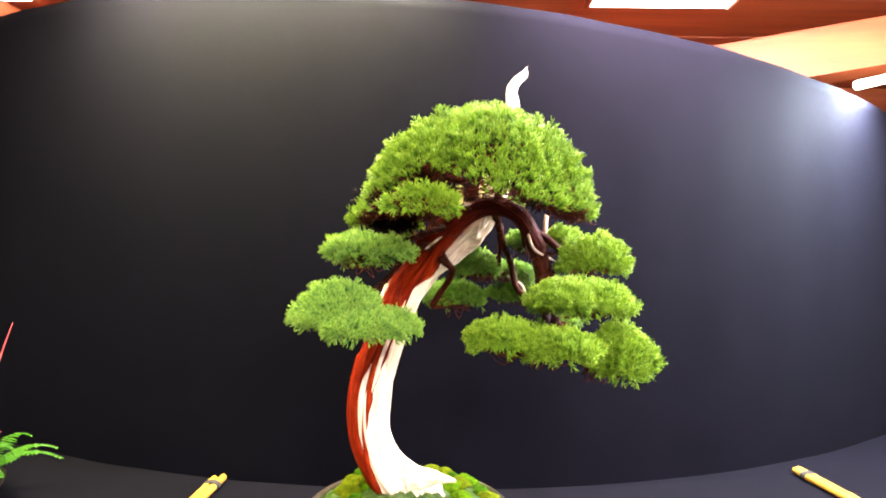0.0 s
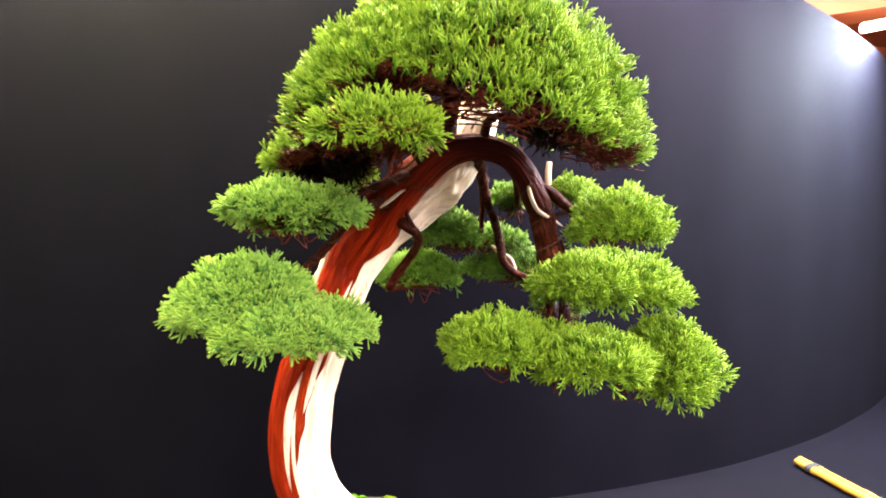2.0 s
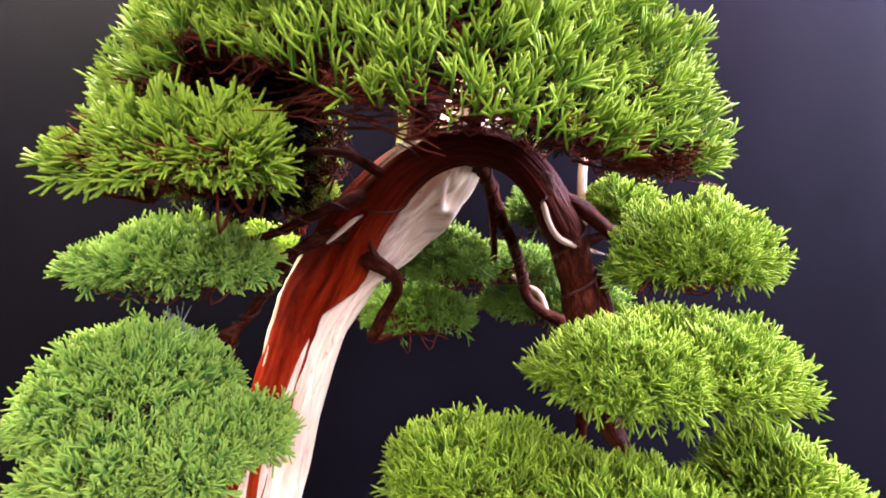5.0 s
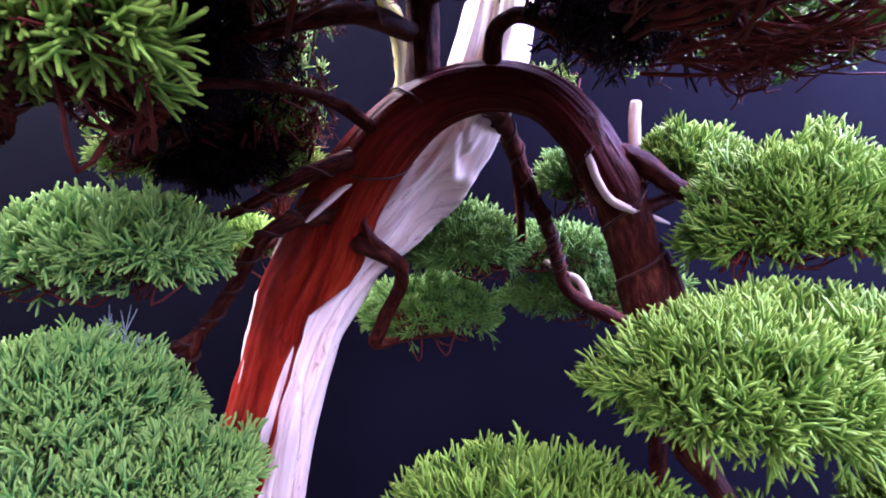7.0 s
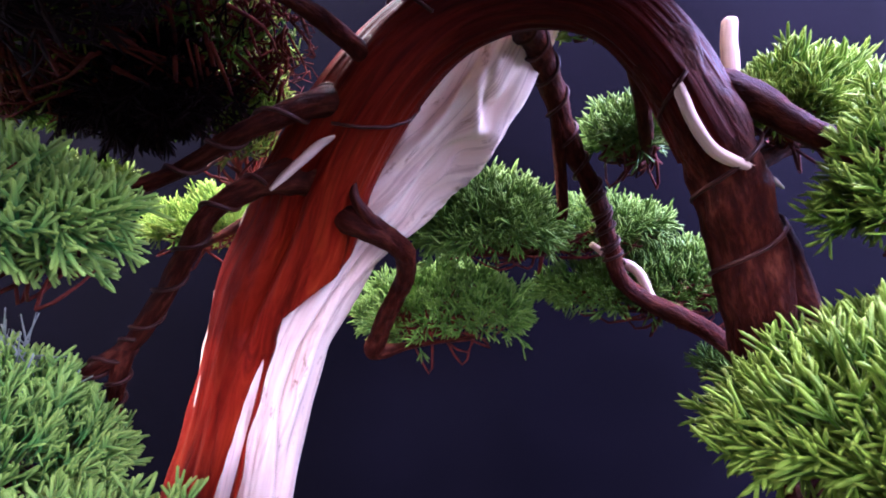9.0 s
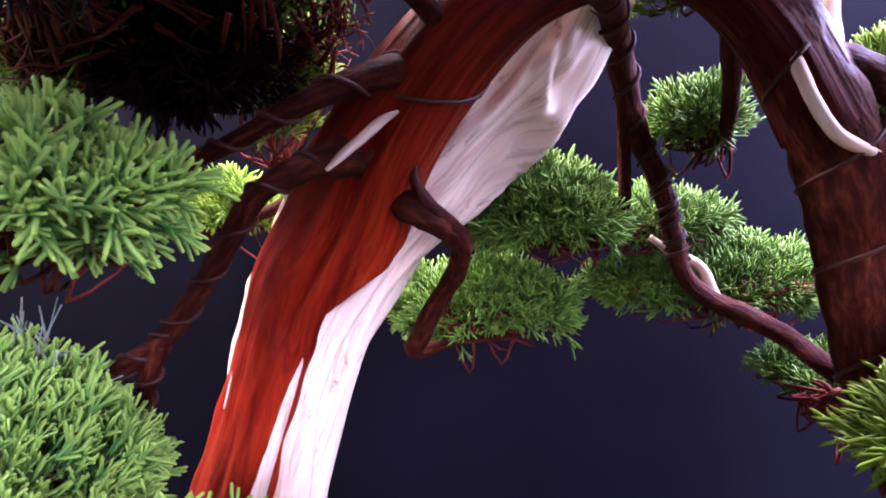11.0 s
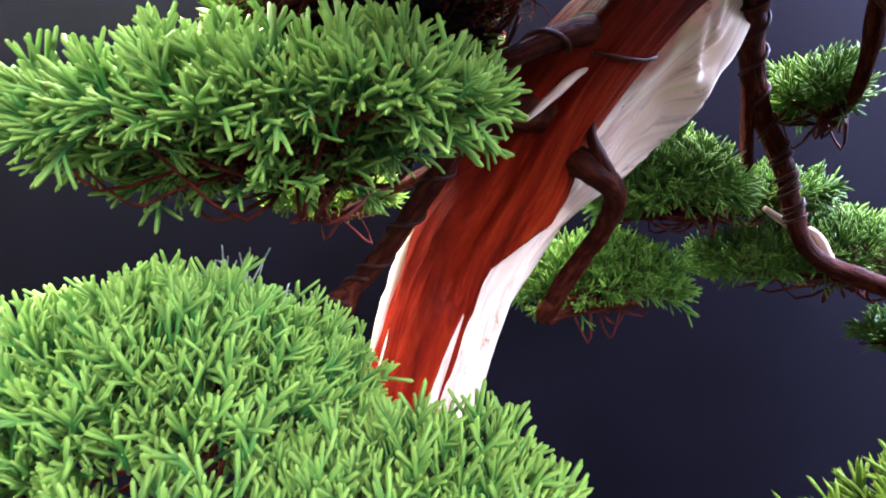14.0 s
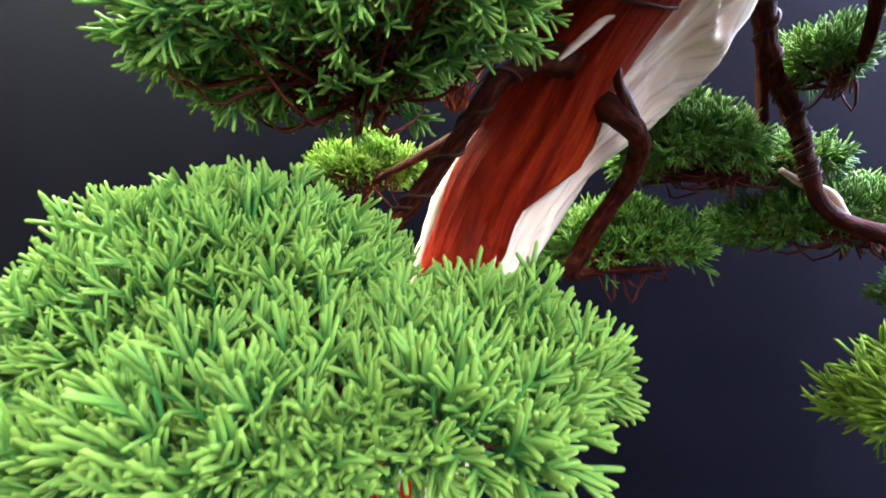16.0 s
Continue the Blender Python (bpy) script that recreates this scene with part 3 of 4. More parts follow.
def shoot_template(r, sides, reach):
    """One forked, scaly juniper shoot growing along +z, about reach long."""
    pieces, tips = [], []
    bend = r.normal(size=2) * 0.16 * reach
    w = 0.00074 if sides > 3 else 0.00070
    steps = ((0, 0.8), (0.5, 1.0), (0.93, 0.85)) if sides > 3 else ((0, 0.9), (0.8, 1.0))

    def arm(base, way, length, thick, t0, t1):
        way = way / np.linalg.norm(way)
        side = np.cross(way, r.normal(size=3))
        rows = []
        for u, f in steps:
            p = base + way * length * u + side * 0.12 * length * u * u + np.array((0, 0, 0.1)) * length * u * u
            rows.append((*p, thick * f))
        v, q, t = twig_piece(rows, sides)
        pieces.append((v, q, t))
        v[-1] += way * length * (1 - steps[-1][0])
        tips.append(np.concatenate([np.repeat(np.array([t0 + (t1 - t0) * u for u, f in steps]), sides), [t0, t1]]))

    main = np.array((bend[0], bend[1], reach))
    arm(np.zeros(3), main, reach, w, 0.0, 1.0)
    for k in range(r.integers(3, 6 if sides > 3 else 5)):
        u = 0.25 + 0.5 * r.random()
        az = r.random() * 6.28
        way = np.array((math.cos(az), math.sin(az), 0.9 + 0.7 * r.random()))
        arm(main * u, way, reach * (0.32 + 0.3 * r.random()), w * 0.92, 0.25 + 0.4 * u, 0.85 + 0.15 * r.random())
    v, q, t = joined(pieces)
    tri = np.vstack([q[:, [0, 1, 2]], q[:, [0, 2, 3]], t])
    return v, tri, np.concatenate(tips)


tr = np.random.default_rng(21)
SHOOTS = [shoot_template(tr, 4, 0.0165) for _ in range(7)]
SPRIGS = [shoot_template(tr, 3, 0.019) for _ in range(4)]
SHOOTS_FAR = [shoot_template(tr, 3, 0.0165) for _ in range(6)]


def scatter(name, points, ways, sizes, templates, mat, seed):
    r = np.random.default_rng(seed)
    n = len(points)
    ways = ways / np.linalg.norm(ways, axis=1)[:, None]
    side = np.cross(ways, r.normal(size=(n, 3)))
    side /= np.linalg.norm(side, axis=1)[:, None]
    third = np.cross(ways, side)
    pick = r.integers(0, len(templates), n)
    vs, ts, ks, base = [], [], [], 0
    for k, (v, t, tip) in enumerate(templates):
        m = np.where(pick == k)[0]
        if not len(m):
            continue
        s = sizes[m][:, None, None]
        loc = v[None] * s
        w = points[m][:, None] + loc[..., 0:1] * side[m][:, None] + loc[..., 1:2] * third[m][:, None] + loc[..., 2:3] * ways[m][:, None]
        vs.append(w.reshape(-1, 3))
        ts.append((t[None] + (base + np.arange(len(m)) * len(v))[:, None, None]).reshape(-1, 3))
        ks.append(np.tile(tip, len(m)))
        base += len(m) * len(v)
    return mesh_of(name, np.vstack(vs), None, np.vstack(ts), mat, True, np.concatenate(ks))


def pad_points(lobes, density, seed, cut=None):
    """Points and outward ways over cloud-shaped pads: lobes of (x, y, z, rx, ry, up, down)."""
    r = np.random.default_rng(seed)
    P_, N_ = [], []
    for li, (x, y, z, rx, ry, up, dn) in enumerate(lobes):
        rad = np.array((rx, ry, up))
        area = 2.2 * math.pi * ((rx * ry) ** 1.6 / 2 + (rx * up) ** 1.6 / 4 + (ry * up) ** 1.6 / 4) ** (1 / 1.6)
        n = int(area * density * 1.5)
        d = r.normal(size=(n, 3))
        d /= np.linalg.norm(d, axis=1)[:, None]
        d = d[d[:, 2] > -0.62]
        az = np.arctan2(d[:, 1], d[:, 0])
        wob = 1 + 0.06 * np.sin(az * 3 + seed) + 0.05 * np.sin(az * 5 + 2 * seed) + 0.03 * np.sin(az * 9 + li)
        h = np.where(d[:, 2] > 0, up, dn)
        p = np.stack([d[:, 0] * rx * wob, d[:, 1] * ry * wob, d[:, 2] * h], 1)
        nn = np.stack([d[:, 0] / rx, d[:, 1] / ry, d[:, 2] / h], 1)
        nn /= np.linalg.norm(nn, axis=1)[:, None]
        w = np.sqrt((d[:, 0] * ry * up) ** 2 + (d[:, 1] * rx * up) ** 2 + (d[:, 2] * rx * ry) ** 2)
        keep = r.random(len(p)) < w / w.max()
        p, nn = p[keep] + np.array((x, y, z)), nn[keep]
        inside = np.zeros(len(p), bool)
        for lj, (x2, y2, z2, rx2, ry2, up2, dn2) in enumerate(lobes):
            if lj != li:
                q = p - np.array((x2, y2, z2))
                hh = np.where(q[:, 2] > 0, up2, dn2)
                inside |= (q[:, 0] / rx2) ** 2 + (q[:, 1] / ry2) ** 2 + (q[:, 2] / hh) ** 2 < 0.7
        P_.append(p[~inside])
        N_.append(nn[~inside])
    p, nn = np.vstack(P_), np.vstack(N_)
    if cut is not None:
        k = cut(p)
        p, nn = p[k], nn[k]
    return p, nn


def underside(p, nn, roots, count, seed):
    """Crooked bare twigs that run out along a pad's lower face and fork on the way."""
    r = np.random.default_rng(seed + 500)
    inner = p - nn * 0.026
    cell = np.round(inner[:, :2] / 0.018).astype(int)
    floor_z = {}
    for c, z in zip(map(tuple, cell), inner[:, 2]):
        floor_z[c] = min(z, floor_z.get(c, 9.0))
    low = np.percentile(list(floor_z.values()), 70)
    keys = [c for c in floor_z if floor_z[c] < low]
    pieces = []
    for k in range(count):
        c = keys[r.integers(len(keys))]
        e = np.array((c[0] * 0.018, c[1] * 0.018, floor_z[c] + 0.006)) + r.normal(size=3) * 0.003
        root = roots[np.argmin(np.linalg.norm(roots - e, axis=1) * (0.7 + 0.6 * r.random(len(roots))))]
        a = root + (e - root) * (0.3 + 0.45 * r.random())
        a[2] = min(a[2], e[2] + 0.010) + abs(r.normal()) * 0.004
        w = 0.0006 + 0.0010 * r.random()
        q1 = a * 0.62 + e * 0.38 + r.normal(size=3) * 0.004
        q2 = a * 0.28 + e * 0.72 + r.normal(size=3) * 0.004
        pieces.append(tube([(*a, w), (*q1, w * 0.8), (*q2, w * 0.6), (*e, w * 0.35)], 5, 2, 0.15, seed=k))
        for _ in range(2):
            f = q2 + (e - q1) * 0.3 + r.normal(size=3) * 0.007 * np.array((1, 1, 0.5))
            pieces.append(tube([(*q2, w * 0.55), (*((q2 + f) / 2 + r.normal(size=3) * 0.002), w * 0.45), (*f, w * 0.25)], 4, 1))
    return pieces


def foliage_pad(tree, label, lobes, root, density=21000, seed=1, near=True, mat=None, cut=None, twigs=40, size=1.0, fill=0, mesh_below=0):
    r = np.random.default_rng(seed + 100)
    p, nn = pad_points(lobes, density, seed, cut)
    lump = lumps(p, 120, seed) * 0.0065 + lumps(p, 330, seed + 1) * 0.0048
    out = p + nn * (lump - 0.0225)[:, None]
    ways = nn + np.array((0, 0, 0.6)) + r.normal(size=p.shape) * 0.28
    sizes = size * (0.72 + 0.68 * r.random(len(p)))
    # a sparser inner layer that fills the gaps
    m = r.random(len(p)) < 0.5
    inner = p[m] + nn[m] * (-0.032 - 0.012 * r.random(m.sum()))[:, None]
    wi = nn[m] + np.array((0, 0, 0.3)) + r.normal(size=(m.sum(), 3)) * 0.7
    if cut is not None:
        k = cut(inner - np.array((0, 0, 0.015)))
        inner, wi = inner[k], wi[k]
    pts = np.vstack([out, inner])
    wy = np.vstack([ways, wi])
    sz = np.concatenate([sizes, np.full(len(inner), 1.1 * size)])
    # added brushwood that blocks light through the crown and darkens its underside
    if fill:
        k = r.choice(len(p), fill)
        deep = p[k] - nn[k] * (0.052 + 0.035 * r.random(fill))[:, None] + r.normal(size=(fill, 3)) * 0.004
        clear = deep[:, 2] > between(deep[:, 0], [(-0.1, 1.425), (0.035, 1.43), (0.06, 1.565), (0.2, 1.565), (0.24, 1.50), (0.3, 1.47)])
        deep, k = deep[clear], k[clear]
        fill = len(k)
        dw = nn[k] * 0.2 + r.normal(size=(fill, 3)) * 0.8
    pad = part("foliage_pad", scatter("foliage_pad", pts, wy, sz, SHOOTS if near else SHOOTS_FAR, mat or NEEDLES, seed), tree, label, "stuff")
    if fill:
        part("inner_brushwood", scatter("inner_brushwood", deep, dw, 0.8 + 0.6 * r.random(fill), SPRIGS, SHADED_TWIG, seed + 3), pad, "dense inner brushwood, near black for the crown shade", "stuff")
    # the woody underside: fans of fine twigs from the pad's root to its shell
    pieces = []
    roots = np.array(root, float).reshape(-1, 3)
    pick = r.choice(len(p), twigs, replace=False)
    cz = np.average([l[2] - 0.45 * l[6] for l in lobes])
    for k in pick:
        e = p[k] - nn[k] * 0.02
        root = roots[np.argmin(np.linalg.norm(roots - e, axis=1) * (0.8 + 0.4 * r.random(len(roots))))]
        mid = root * 0.5 + e * 0.5
        if len(roots) == 1:
            mid[2] = cz + 0.25 * (mid[2] - cz) + r.normal() * 0.006
        q1 = root * 0.8 + mid * 0.2 + r.normal(size=3) * 0.004
        q2 = mid + r.normal(size=3) * 0.01
        q3 = mid * 0.4 + e * 0.6 + np.array((0, 0, -0.004)) + r.normal(size=3) * 0.006
        pieces.append(tube([(*root, 0.0015), (*q1, 0.0013), (*q2, 0.0010), (*q3, 0.0007), (*e, 0.0004)], 5, 3, 0.12, seed=int(k)))
    part("twig_fan", mesh_of("twig_fan", *joined(pieces), mat=TWIG), pad, "fine red-brown twigs", "stuff")
    if mesh_below:
        part("bare_brush", mesh_of("bare_brush", *joined(underside(p, nn, roots, mesh_below, seed)), mat=TWIG), pad, "tangle of bare red-brown twigs under the shoots", "stuff")
    return pad


bonsai = thing("bonsai_tree", "old juniper bonsai with red bark, bleached deadwood, clipped green pads", "bonsai tree", (PX, PY, PZ))
bonsai.location = (0, 0, 0)

# ---- trunk ----
TRUNK = [(0.105, 1.155, 0.80, 0.060), (0.055, 1.157, 0.838, 0.058), (0.005, 1.16, 0.872, 0.053), (-0.035, 1.163, 0.908, 0.047), (-0.061, 1.167, 0.95, 0.0445), (-0.076, 1.17, 1.0, 0.0445),
         (-0.077, 1.172, 1.065, 0.047), (-0.065, 1.175, 1.13, 0.0475), (-0.042, 1.179, 1.204, 0.0440), (-0.015, 1.182, 1.28, 0.0435), (0.003, 1.183, 1.315, 0.043), (0.041, 1.184, 1.365, 0.042),
         (0.092, 1.187, 1.405, 0.0400), (0.138, 1.191, 1.444, 0.0380), (0.168, 1.194, 1.486, 0.036), (0.188, 1.196, 1.535, 0.035), (0.203, 1.2, 1.60, 0.028), (0.216, 1.2, 1.67, 0.02),
         (0.227, 1.2, 1.725, 0.0175), (0.224, 1.2, 1.765, 0.0145), (0.236, 1.203, 1.789, 0.0125), (0.252, 1.205, 1.805, 0.011), (0.258, 1.207, 1.822, 0.004)]


def between(z, table):
    zs, vs = zip(*table)
    return np.interp(z, zs, vs)


def trunk_grid(rows, steps, sides):
    s = spline(rows, steps)
    c, r = s[:, :3], s[:, 3]
    t, n, b = frames_of(c)
    # angle 0 faces the front (-y), +90 degrees the right
    front = np.array((0, -1.0, 0)) - t * (-t[:, 1:2])
    front /= np.linalg.norm(front, axis=1)[:, None]
    right = np.cross(t, front)
    ang = np.linspace(-np.pi, np.pi, sides, endpoint=False)
    return c, r, t, front, right, ang


def trunk_surface(c, r, front, right, ang, extra):
    ring = front[:, None] * np.cos(ang)[None, :, None] * 0.92 + right[:, None] * np.sin(ang)[None, :, None]
    return c[:, None] + ring * (r[:, None] + extra)[:, :, None]


def wood_relief(c, r, ang):
    """Long flutes and hollows of the bleached wood."""
    k = len(c)
    z = c[:, 2][:, None]
    a = ang[None]
    h = 0.0026 * np.sin(a * 7 + z * 16 + 1.2 * np.sin(z * 23)) + 0.0014 * np.sin(a * 13 - z * 22 + 2 * np.sin(z * 11)) + 0.0006 * np.sin(a * 31 + z * 40)
    h = h - 0.009 * np.exp(-((a - between(z, [(0.9, 1.5), (1.19, 1.25), (1.25, 0.95), (1.33, 1.0), (1.4, 1.3)])) / 0.11) ** 2) * np.clip((z - 1.0) / 0.05, 0, 1) * np.clip((1.42 - z) / 0.05, 0, 1)
    h = h - 0.007 * np.exp(-((a - between(z, [(0.95, 0.95), (1.1, 0.82), (1.24, 0.62)])) / 0.05) ** 2) * np.clip((z - 1.02) / 0.05, 0, 1) * np.clip((1.25 - z) / 0.03, 0, 1)
    knot = np.exp(-((z - 1.425) / 0.03) ** 2) * np.clip(np.cos(a - 0.75), 0, 1)
    ring = np.stack([np.broadcast_to(0.05 * np.cos(a), (k, len(ang))), np.broadcast_to(0.05 * np.sin(a), (k, len(ang))), np.broadcast_to(z, (k, len(ang)))], -1).reshape(-1, 3)
    swirl = lumps(ring, 120, 31).reshape(k, len(ang))
    h = h + knot * (0.010 * np.sin(4.6 * swirl + z * 45 + a * 1.5) - 0.002)
    fade = np.clip(r / 0.03, 0.15, 1)[:, None]
    return h * fade


def trunk_flow(c, r, ang):
    length = np.concatenate([[0], np.cumsum(np.linalg.norm(np.diff(c, axis=0), axis=1))])
    k, n = len(c), len(ang)
    return np.stack([np.broadcast_to(0.045 * np.cos(ang), (k, n)), np.broadcast_to(0.045 * np.sin(ang), (k, n)), np.broadcast_to(length[:, None], (k, n))], -1).reshape(-1, 3)


c, r, t, front, right, ang = trunk_grid(TRUNK, 16, 120)
under = np.exp(-((ang - 0.05) / 0.35) ** 2)[None] * np.clip(1 - np.abs(c[:, 2:3] - 1.365) / 0.08, 0, 1) ** 0.5
core = trunk_surface(c, r, front, right, ang, wood_relief(c, r, ang) * (1 - under) - 0.003 - 0.004 * under)
v = np.vstack([core.reshape(-1, 3), c[-1:] + np.array((0.004, 0, 0.004))])
e = np.arange(120)
top = (len(c) - 1) * 120
trunk = part("trunk", mesh_of("trunk", v, grid_quads(len(c), 120), np.stack([top + e, top + (e + 1) % 120, np.full(120, len(v) - 1)], 1), DEADWOOD, flow=np.vstack([trunk_flow(c, r, ang), [[0, 0, 1]]])), bonsai, "bleached white deadwood trunk ending in a bare tip")


def bark_mesh():
    """The living vein: a raised strip on the trunk that closes into the arching limb."""
    c, r, t, front, right, ang = trunk_grid(VEIN, 16, 220)
    low = np.argmax(c[:, 2] > 1.30)
    length = np.concatenate([[0], np.cumsum(np.linalg.norm(np.diff(c, axis=0), axis=1))])
    z = np.where(np.arange(len(c)) < low, c[:, 2], c[low, 2] + 0.85 * (length - length[low]))
    ang = np.linspace(-np.pi, np.pi, 220, endpoint=False)
    left = np.radians(between(z, [(0.80, -175), (0.95, -160), (1.08, -125), (1.125, -95), (1.15, -66), (1.2, -60), (1.30, -58), (1.36, -60), (1.385, -75), (1.42, -200), (2.5, -400)]))
    rgt = np.radians(between(z, [(0.80, -40), (0.85, -42), (0.89, -38), (0.93, -20), (0.97, -2), (1.03, 8), (1.1, 16), (1.17, 24), (1.21, 24), (1.26, 23), (1.305, 23), (1.325, 30), (1.345, 46), (1.37, 80), (1.40, 110), (1.44, 200), (2.5, 400)]))
    wav = 0.05 * np.sin(z * 55) + 0.04 * np.sin(z * 131 + 1)
    a = ang[None]
    m = np.minimum(a - (left + wav)[:, None], (rgt + 0.6 * wav)[:, None] - a)
    # bare slits in the living vein
    for z0, z1, a0, a1, w in ((0.955, 1.145, -24, -12, 9), (0.945, 1.10, -5, -6, 4.5), (1.07, 1.294, 9, 19, 6.5)):
        u = (z - z0) / (z1 - z0)
        half = np.radians(w) * np.clip(np.sin(np.clip(u, 0, 1) * np.pi), 0, 1) ** 0.6
        mid = np.radians(a0 + (a1 - a0) * u)
        slit = np.abs(a - mid[:, None]) - half[:, None]
        slit = np.where(((u > 0) & (u < 1))[:, None], slit, 9)
        m = np.minimum(m, slit)
    # the old wound and the long furrow above it
    hole = ((z - 1.312) / 0.013)[:, None] ** 2 + ((a + 0.05) / 0.10) ** 2
    ed = np.clip(m / 0.12, -1, 1)
    lift = np.where(ed > 0, 0.0036 * np.sqrt(np.clip(ed, 0, 1)), 0.02 * ed) - 0.0002
    calm = np.where(z > 1.40, 0.6, 1.0)[:, None]
    strand = 0.0005 * np.sin(a * 16 + z[:, None] * 26 + 2 * np.sin(z[:, None] * 9)) + 0.0003 * np.sin(a * 29 - z[:, None] * 40) + 0.0018 * np.sin(a * 3 + z[:, None] * 31)
    furrow = np.radians(between(z, [(1.22, -6), (1.31, 0), (1.36, 4), (1.42, 9), (1.6, 20)]))[:, None]
    groove = -0.0072 * np.exp(-((a - furrow) / 0.11) ** 2) * np.clip((z - 1.28) / 0.05, 0, 1)[:, None] * np.clip((1.46 - z) / 0.04, 0, 1)[:, None]
    lift = lift + np.clip(ed, 0, 1) * (strand * calm + groove) - 0.0045 * np.exp(-hole) * (ed > 0)
    v = trunk_surface(c, r, front, right, ang, lift).reshape(-1, 3)
    q = grid_quads(len(c), 220)
    mm = m.reshape(-1)
    q = q[(mm[q] > -0.06).any(1)]
    used = np.unique(q)
    back = np.full(len(v), -1)
    back[used] = np.arange(len(used))
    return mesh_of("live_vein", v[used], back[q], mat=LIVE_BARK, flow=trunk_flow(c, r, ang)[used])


ARCH = [(0.031, 1.160, 1.364, 0.0360), (0.058, 1.141, 1.406, 0.0295), (0.103, 1.122, 1.453, 0.0235), (0.142, 1.120, 1.480, 0.0190), (0.185, 1.120, 1.488, 0.0160), (0.226, 1.12, 1.477, 0.0152),
        (0.256, 1.12, 1.446, 0.0155), (0.280, 1.12, 1.40, 0.0165), (0.291, 1.12, 1.36, 0.0165), (0.298, 1.12, 1.32, 0.0155), (0.306, 1.115, 1.27, 0.014), (0.318, 1.10, 1.22, 0.011), (0.335, 1.06, 1.19, 0.004)]
VEIN = [row for row in TRUNK if row[2] < 1.29] + [(0.004, 1.175, 1.323, 0.0420)] + ARCH[:8]
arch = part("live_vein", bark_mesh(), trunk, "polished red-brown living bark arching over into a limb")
# the pointed white root that leaves the base
part("root_spur", wood_mesh("root_spur", [(0.015, 1.14, 0.895, 0.032), (0.055, 1.135, 0.902, 0.021), (0.09, 1.125, 0.905, 0.010), (0.117, 1.12, 0.904, 0.0025)], 18, 8, 0.1, 0.06, 3, DEADWOOD), trunk, "pointed bleached root")

part("bare_ridge", wood_mesh("bare_ridge", [(0.015, 1.147, 1.402, 0.002), (0.001, 1.151, 1.378, 0.0075), (-0.019, 1.168, 1.352, 0.0095), (-0.035, 1.171, 1.325, 0.0095), (-0.049, 1.174, 1.295, 0.009), (-0.059, 1.176, 1.268, 0.0085),
                                          (-0.069, 1.179, 1.235, 0.008), (-0.082, 1.181, 1.19, 0.0075), (-0.099, 1.182, 1.145, 0.0065), (-0.111, 1.182, 1.115, 0.002)], 16, 8, 0.06, 0.05, 5, DEADWOOD), trunk, "pale ridge of bare wood")

# ---- limbs ----

def limb(rows, label="", mat=None, sides=12, knobs=0.09, wires=(), seed=0):
    ob = part("limb", wood_mesh("limb", rows, sides, 9, knobs, 0.04, seed, mat or BRANCH_BARK), bonsai, label)
    for turns, start, end in wires:
        part("training_wire", mesh_of("training_wire", *helix(rows, turns, 0.0013, start, end), mat=WIRE), ob, "dark training wire")
    return ob


ARM = [(0.2475, 1.12, 1.458, 0.0165)] + [(x, y, z, r + 0.0022) for x, y, z, r in ARCH[6:]]
limb(ARM, "rough brown limb dropping to the outer pads", BRANCH_BARK, 26, 0.08, seed=22)
LEFT_LOW = [(0.064, 1.137, 1.399, 0.019), (0.047, 1.122, 1.400, 0.0125), (0.032, 1.106, 1.396, 0.0078), (0.008, 1.092, 1.383, 0.0062), (-0.014, 1.092, 1.356, 0.0060), (-0.036, 1.094, 1.329, 0.0057), (-0.060, 1.093, 1.304, 0.0055), (-0.092, 1.075, 1.286, 0.0045), (-0.118, 1.05, 1.262, 0.0032)]
LEFT_TOP = [(0.104, 1.130, 1.436, 0.019), (0.086, 1.118, 1.438, 0.0125), (0.069, 1.098, 1.436, 0.0078), (0.040, 1.08, 1.423, 0.0055), (0.014, 1.08, 1.412, 0.0049), (-0.012, 1.08, 1.402, 0.0043), (-0.050, 1.07, 1.392, 0.0037), (-0.09, 1.05, 1.385, 0.0029)]
HANG = [(0.178, 1.13, 1.482, 0.009), (0.190, 1.165, 1.475, 0.0085), (0.202, 1.20, 1.452, 0.0085), (0.214, 1.22, 1.412, 0.008), (0.230, 1.225, 1.378, 0.007), (0.240, 1.228, 1.34, 0.0065), (0.247, 1.23, 1.312, 0.0065), (0.270, 1.235, 1.292, 0.007), (0.302, 1.22, 1.276, 0.007), (0.315, 1.17, 1.262, 0.006)]
limb(LEFT_LOW, "wired brown limb dropping to the lowest pad", wires=((7, 0.25, 0.98), (2, 0.7, 0.95)), seed=1)
limb(LEFT_TOP, "wired brown limb carrying a side pad", wires=((5, 0.2, 0.95),), seed=2)
limb([(-0.058, 1.093, 1.306, 0.006), (-0.066, 1.092, 1.284, 0.005), (-0.072, 1.09, 1.262, 0.0045), (-0.075, 1.07, 1.247, 0.003)], wires=((4, 0.1, 0.95),), seed=3)
limb(HANG, "thin wired limb hanging under the arch", wires=((9, 0.05, 0.62), (5, 0.45, 0.62)), seed=4)
limb([(0.204, 1.205, 1.44, 0.005), (0.206, 1.22, 1.40, 0.0048), (0.205, 1.225, 1.36, 0.0045), (0.185, 1.23, 1.343, 0.004), (0.160, 1.24, 1.338, 0.0035), (0.125, 1.26, 1.335, 0.002)], seed=5)
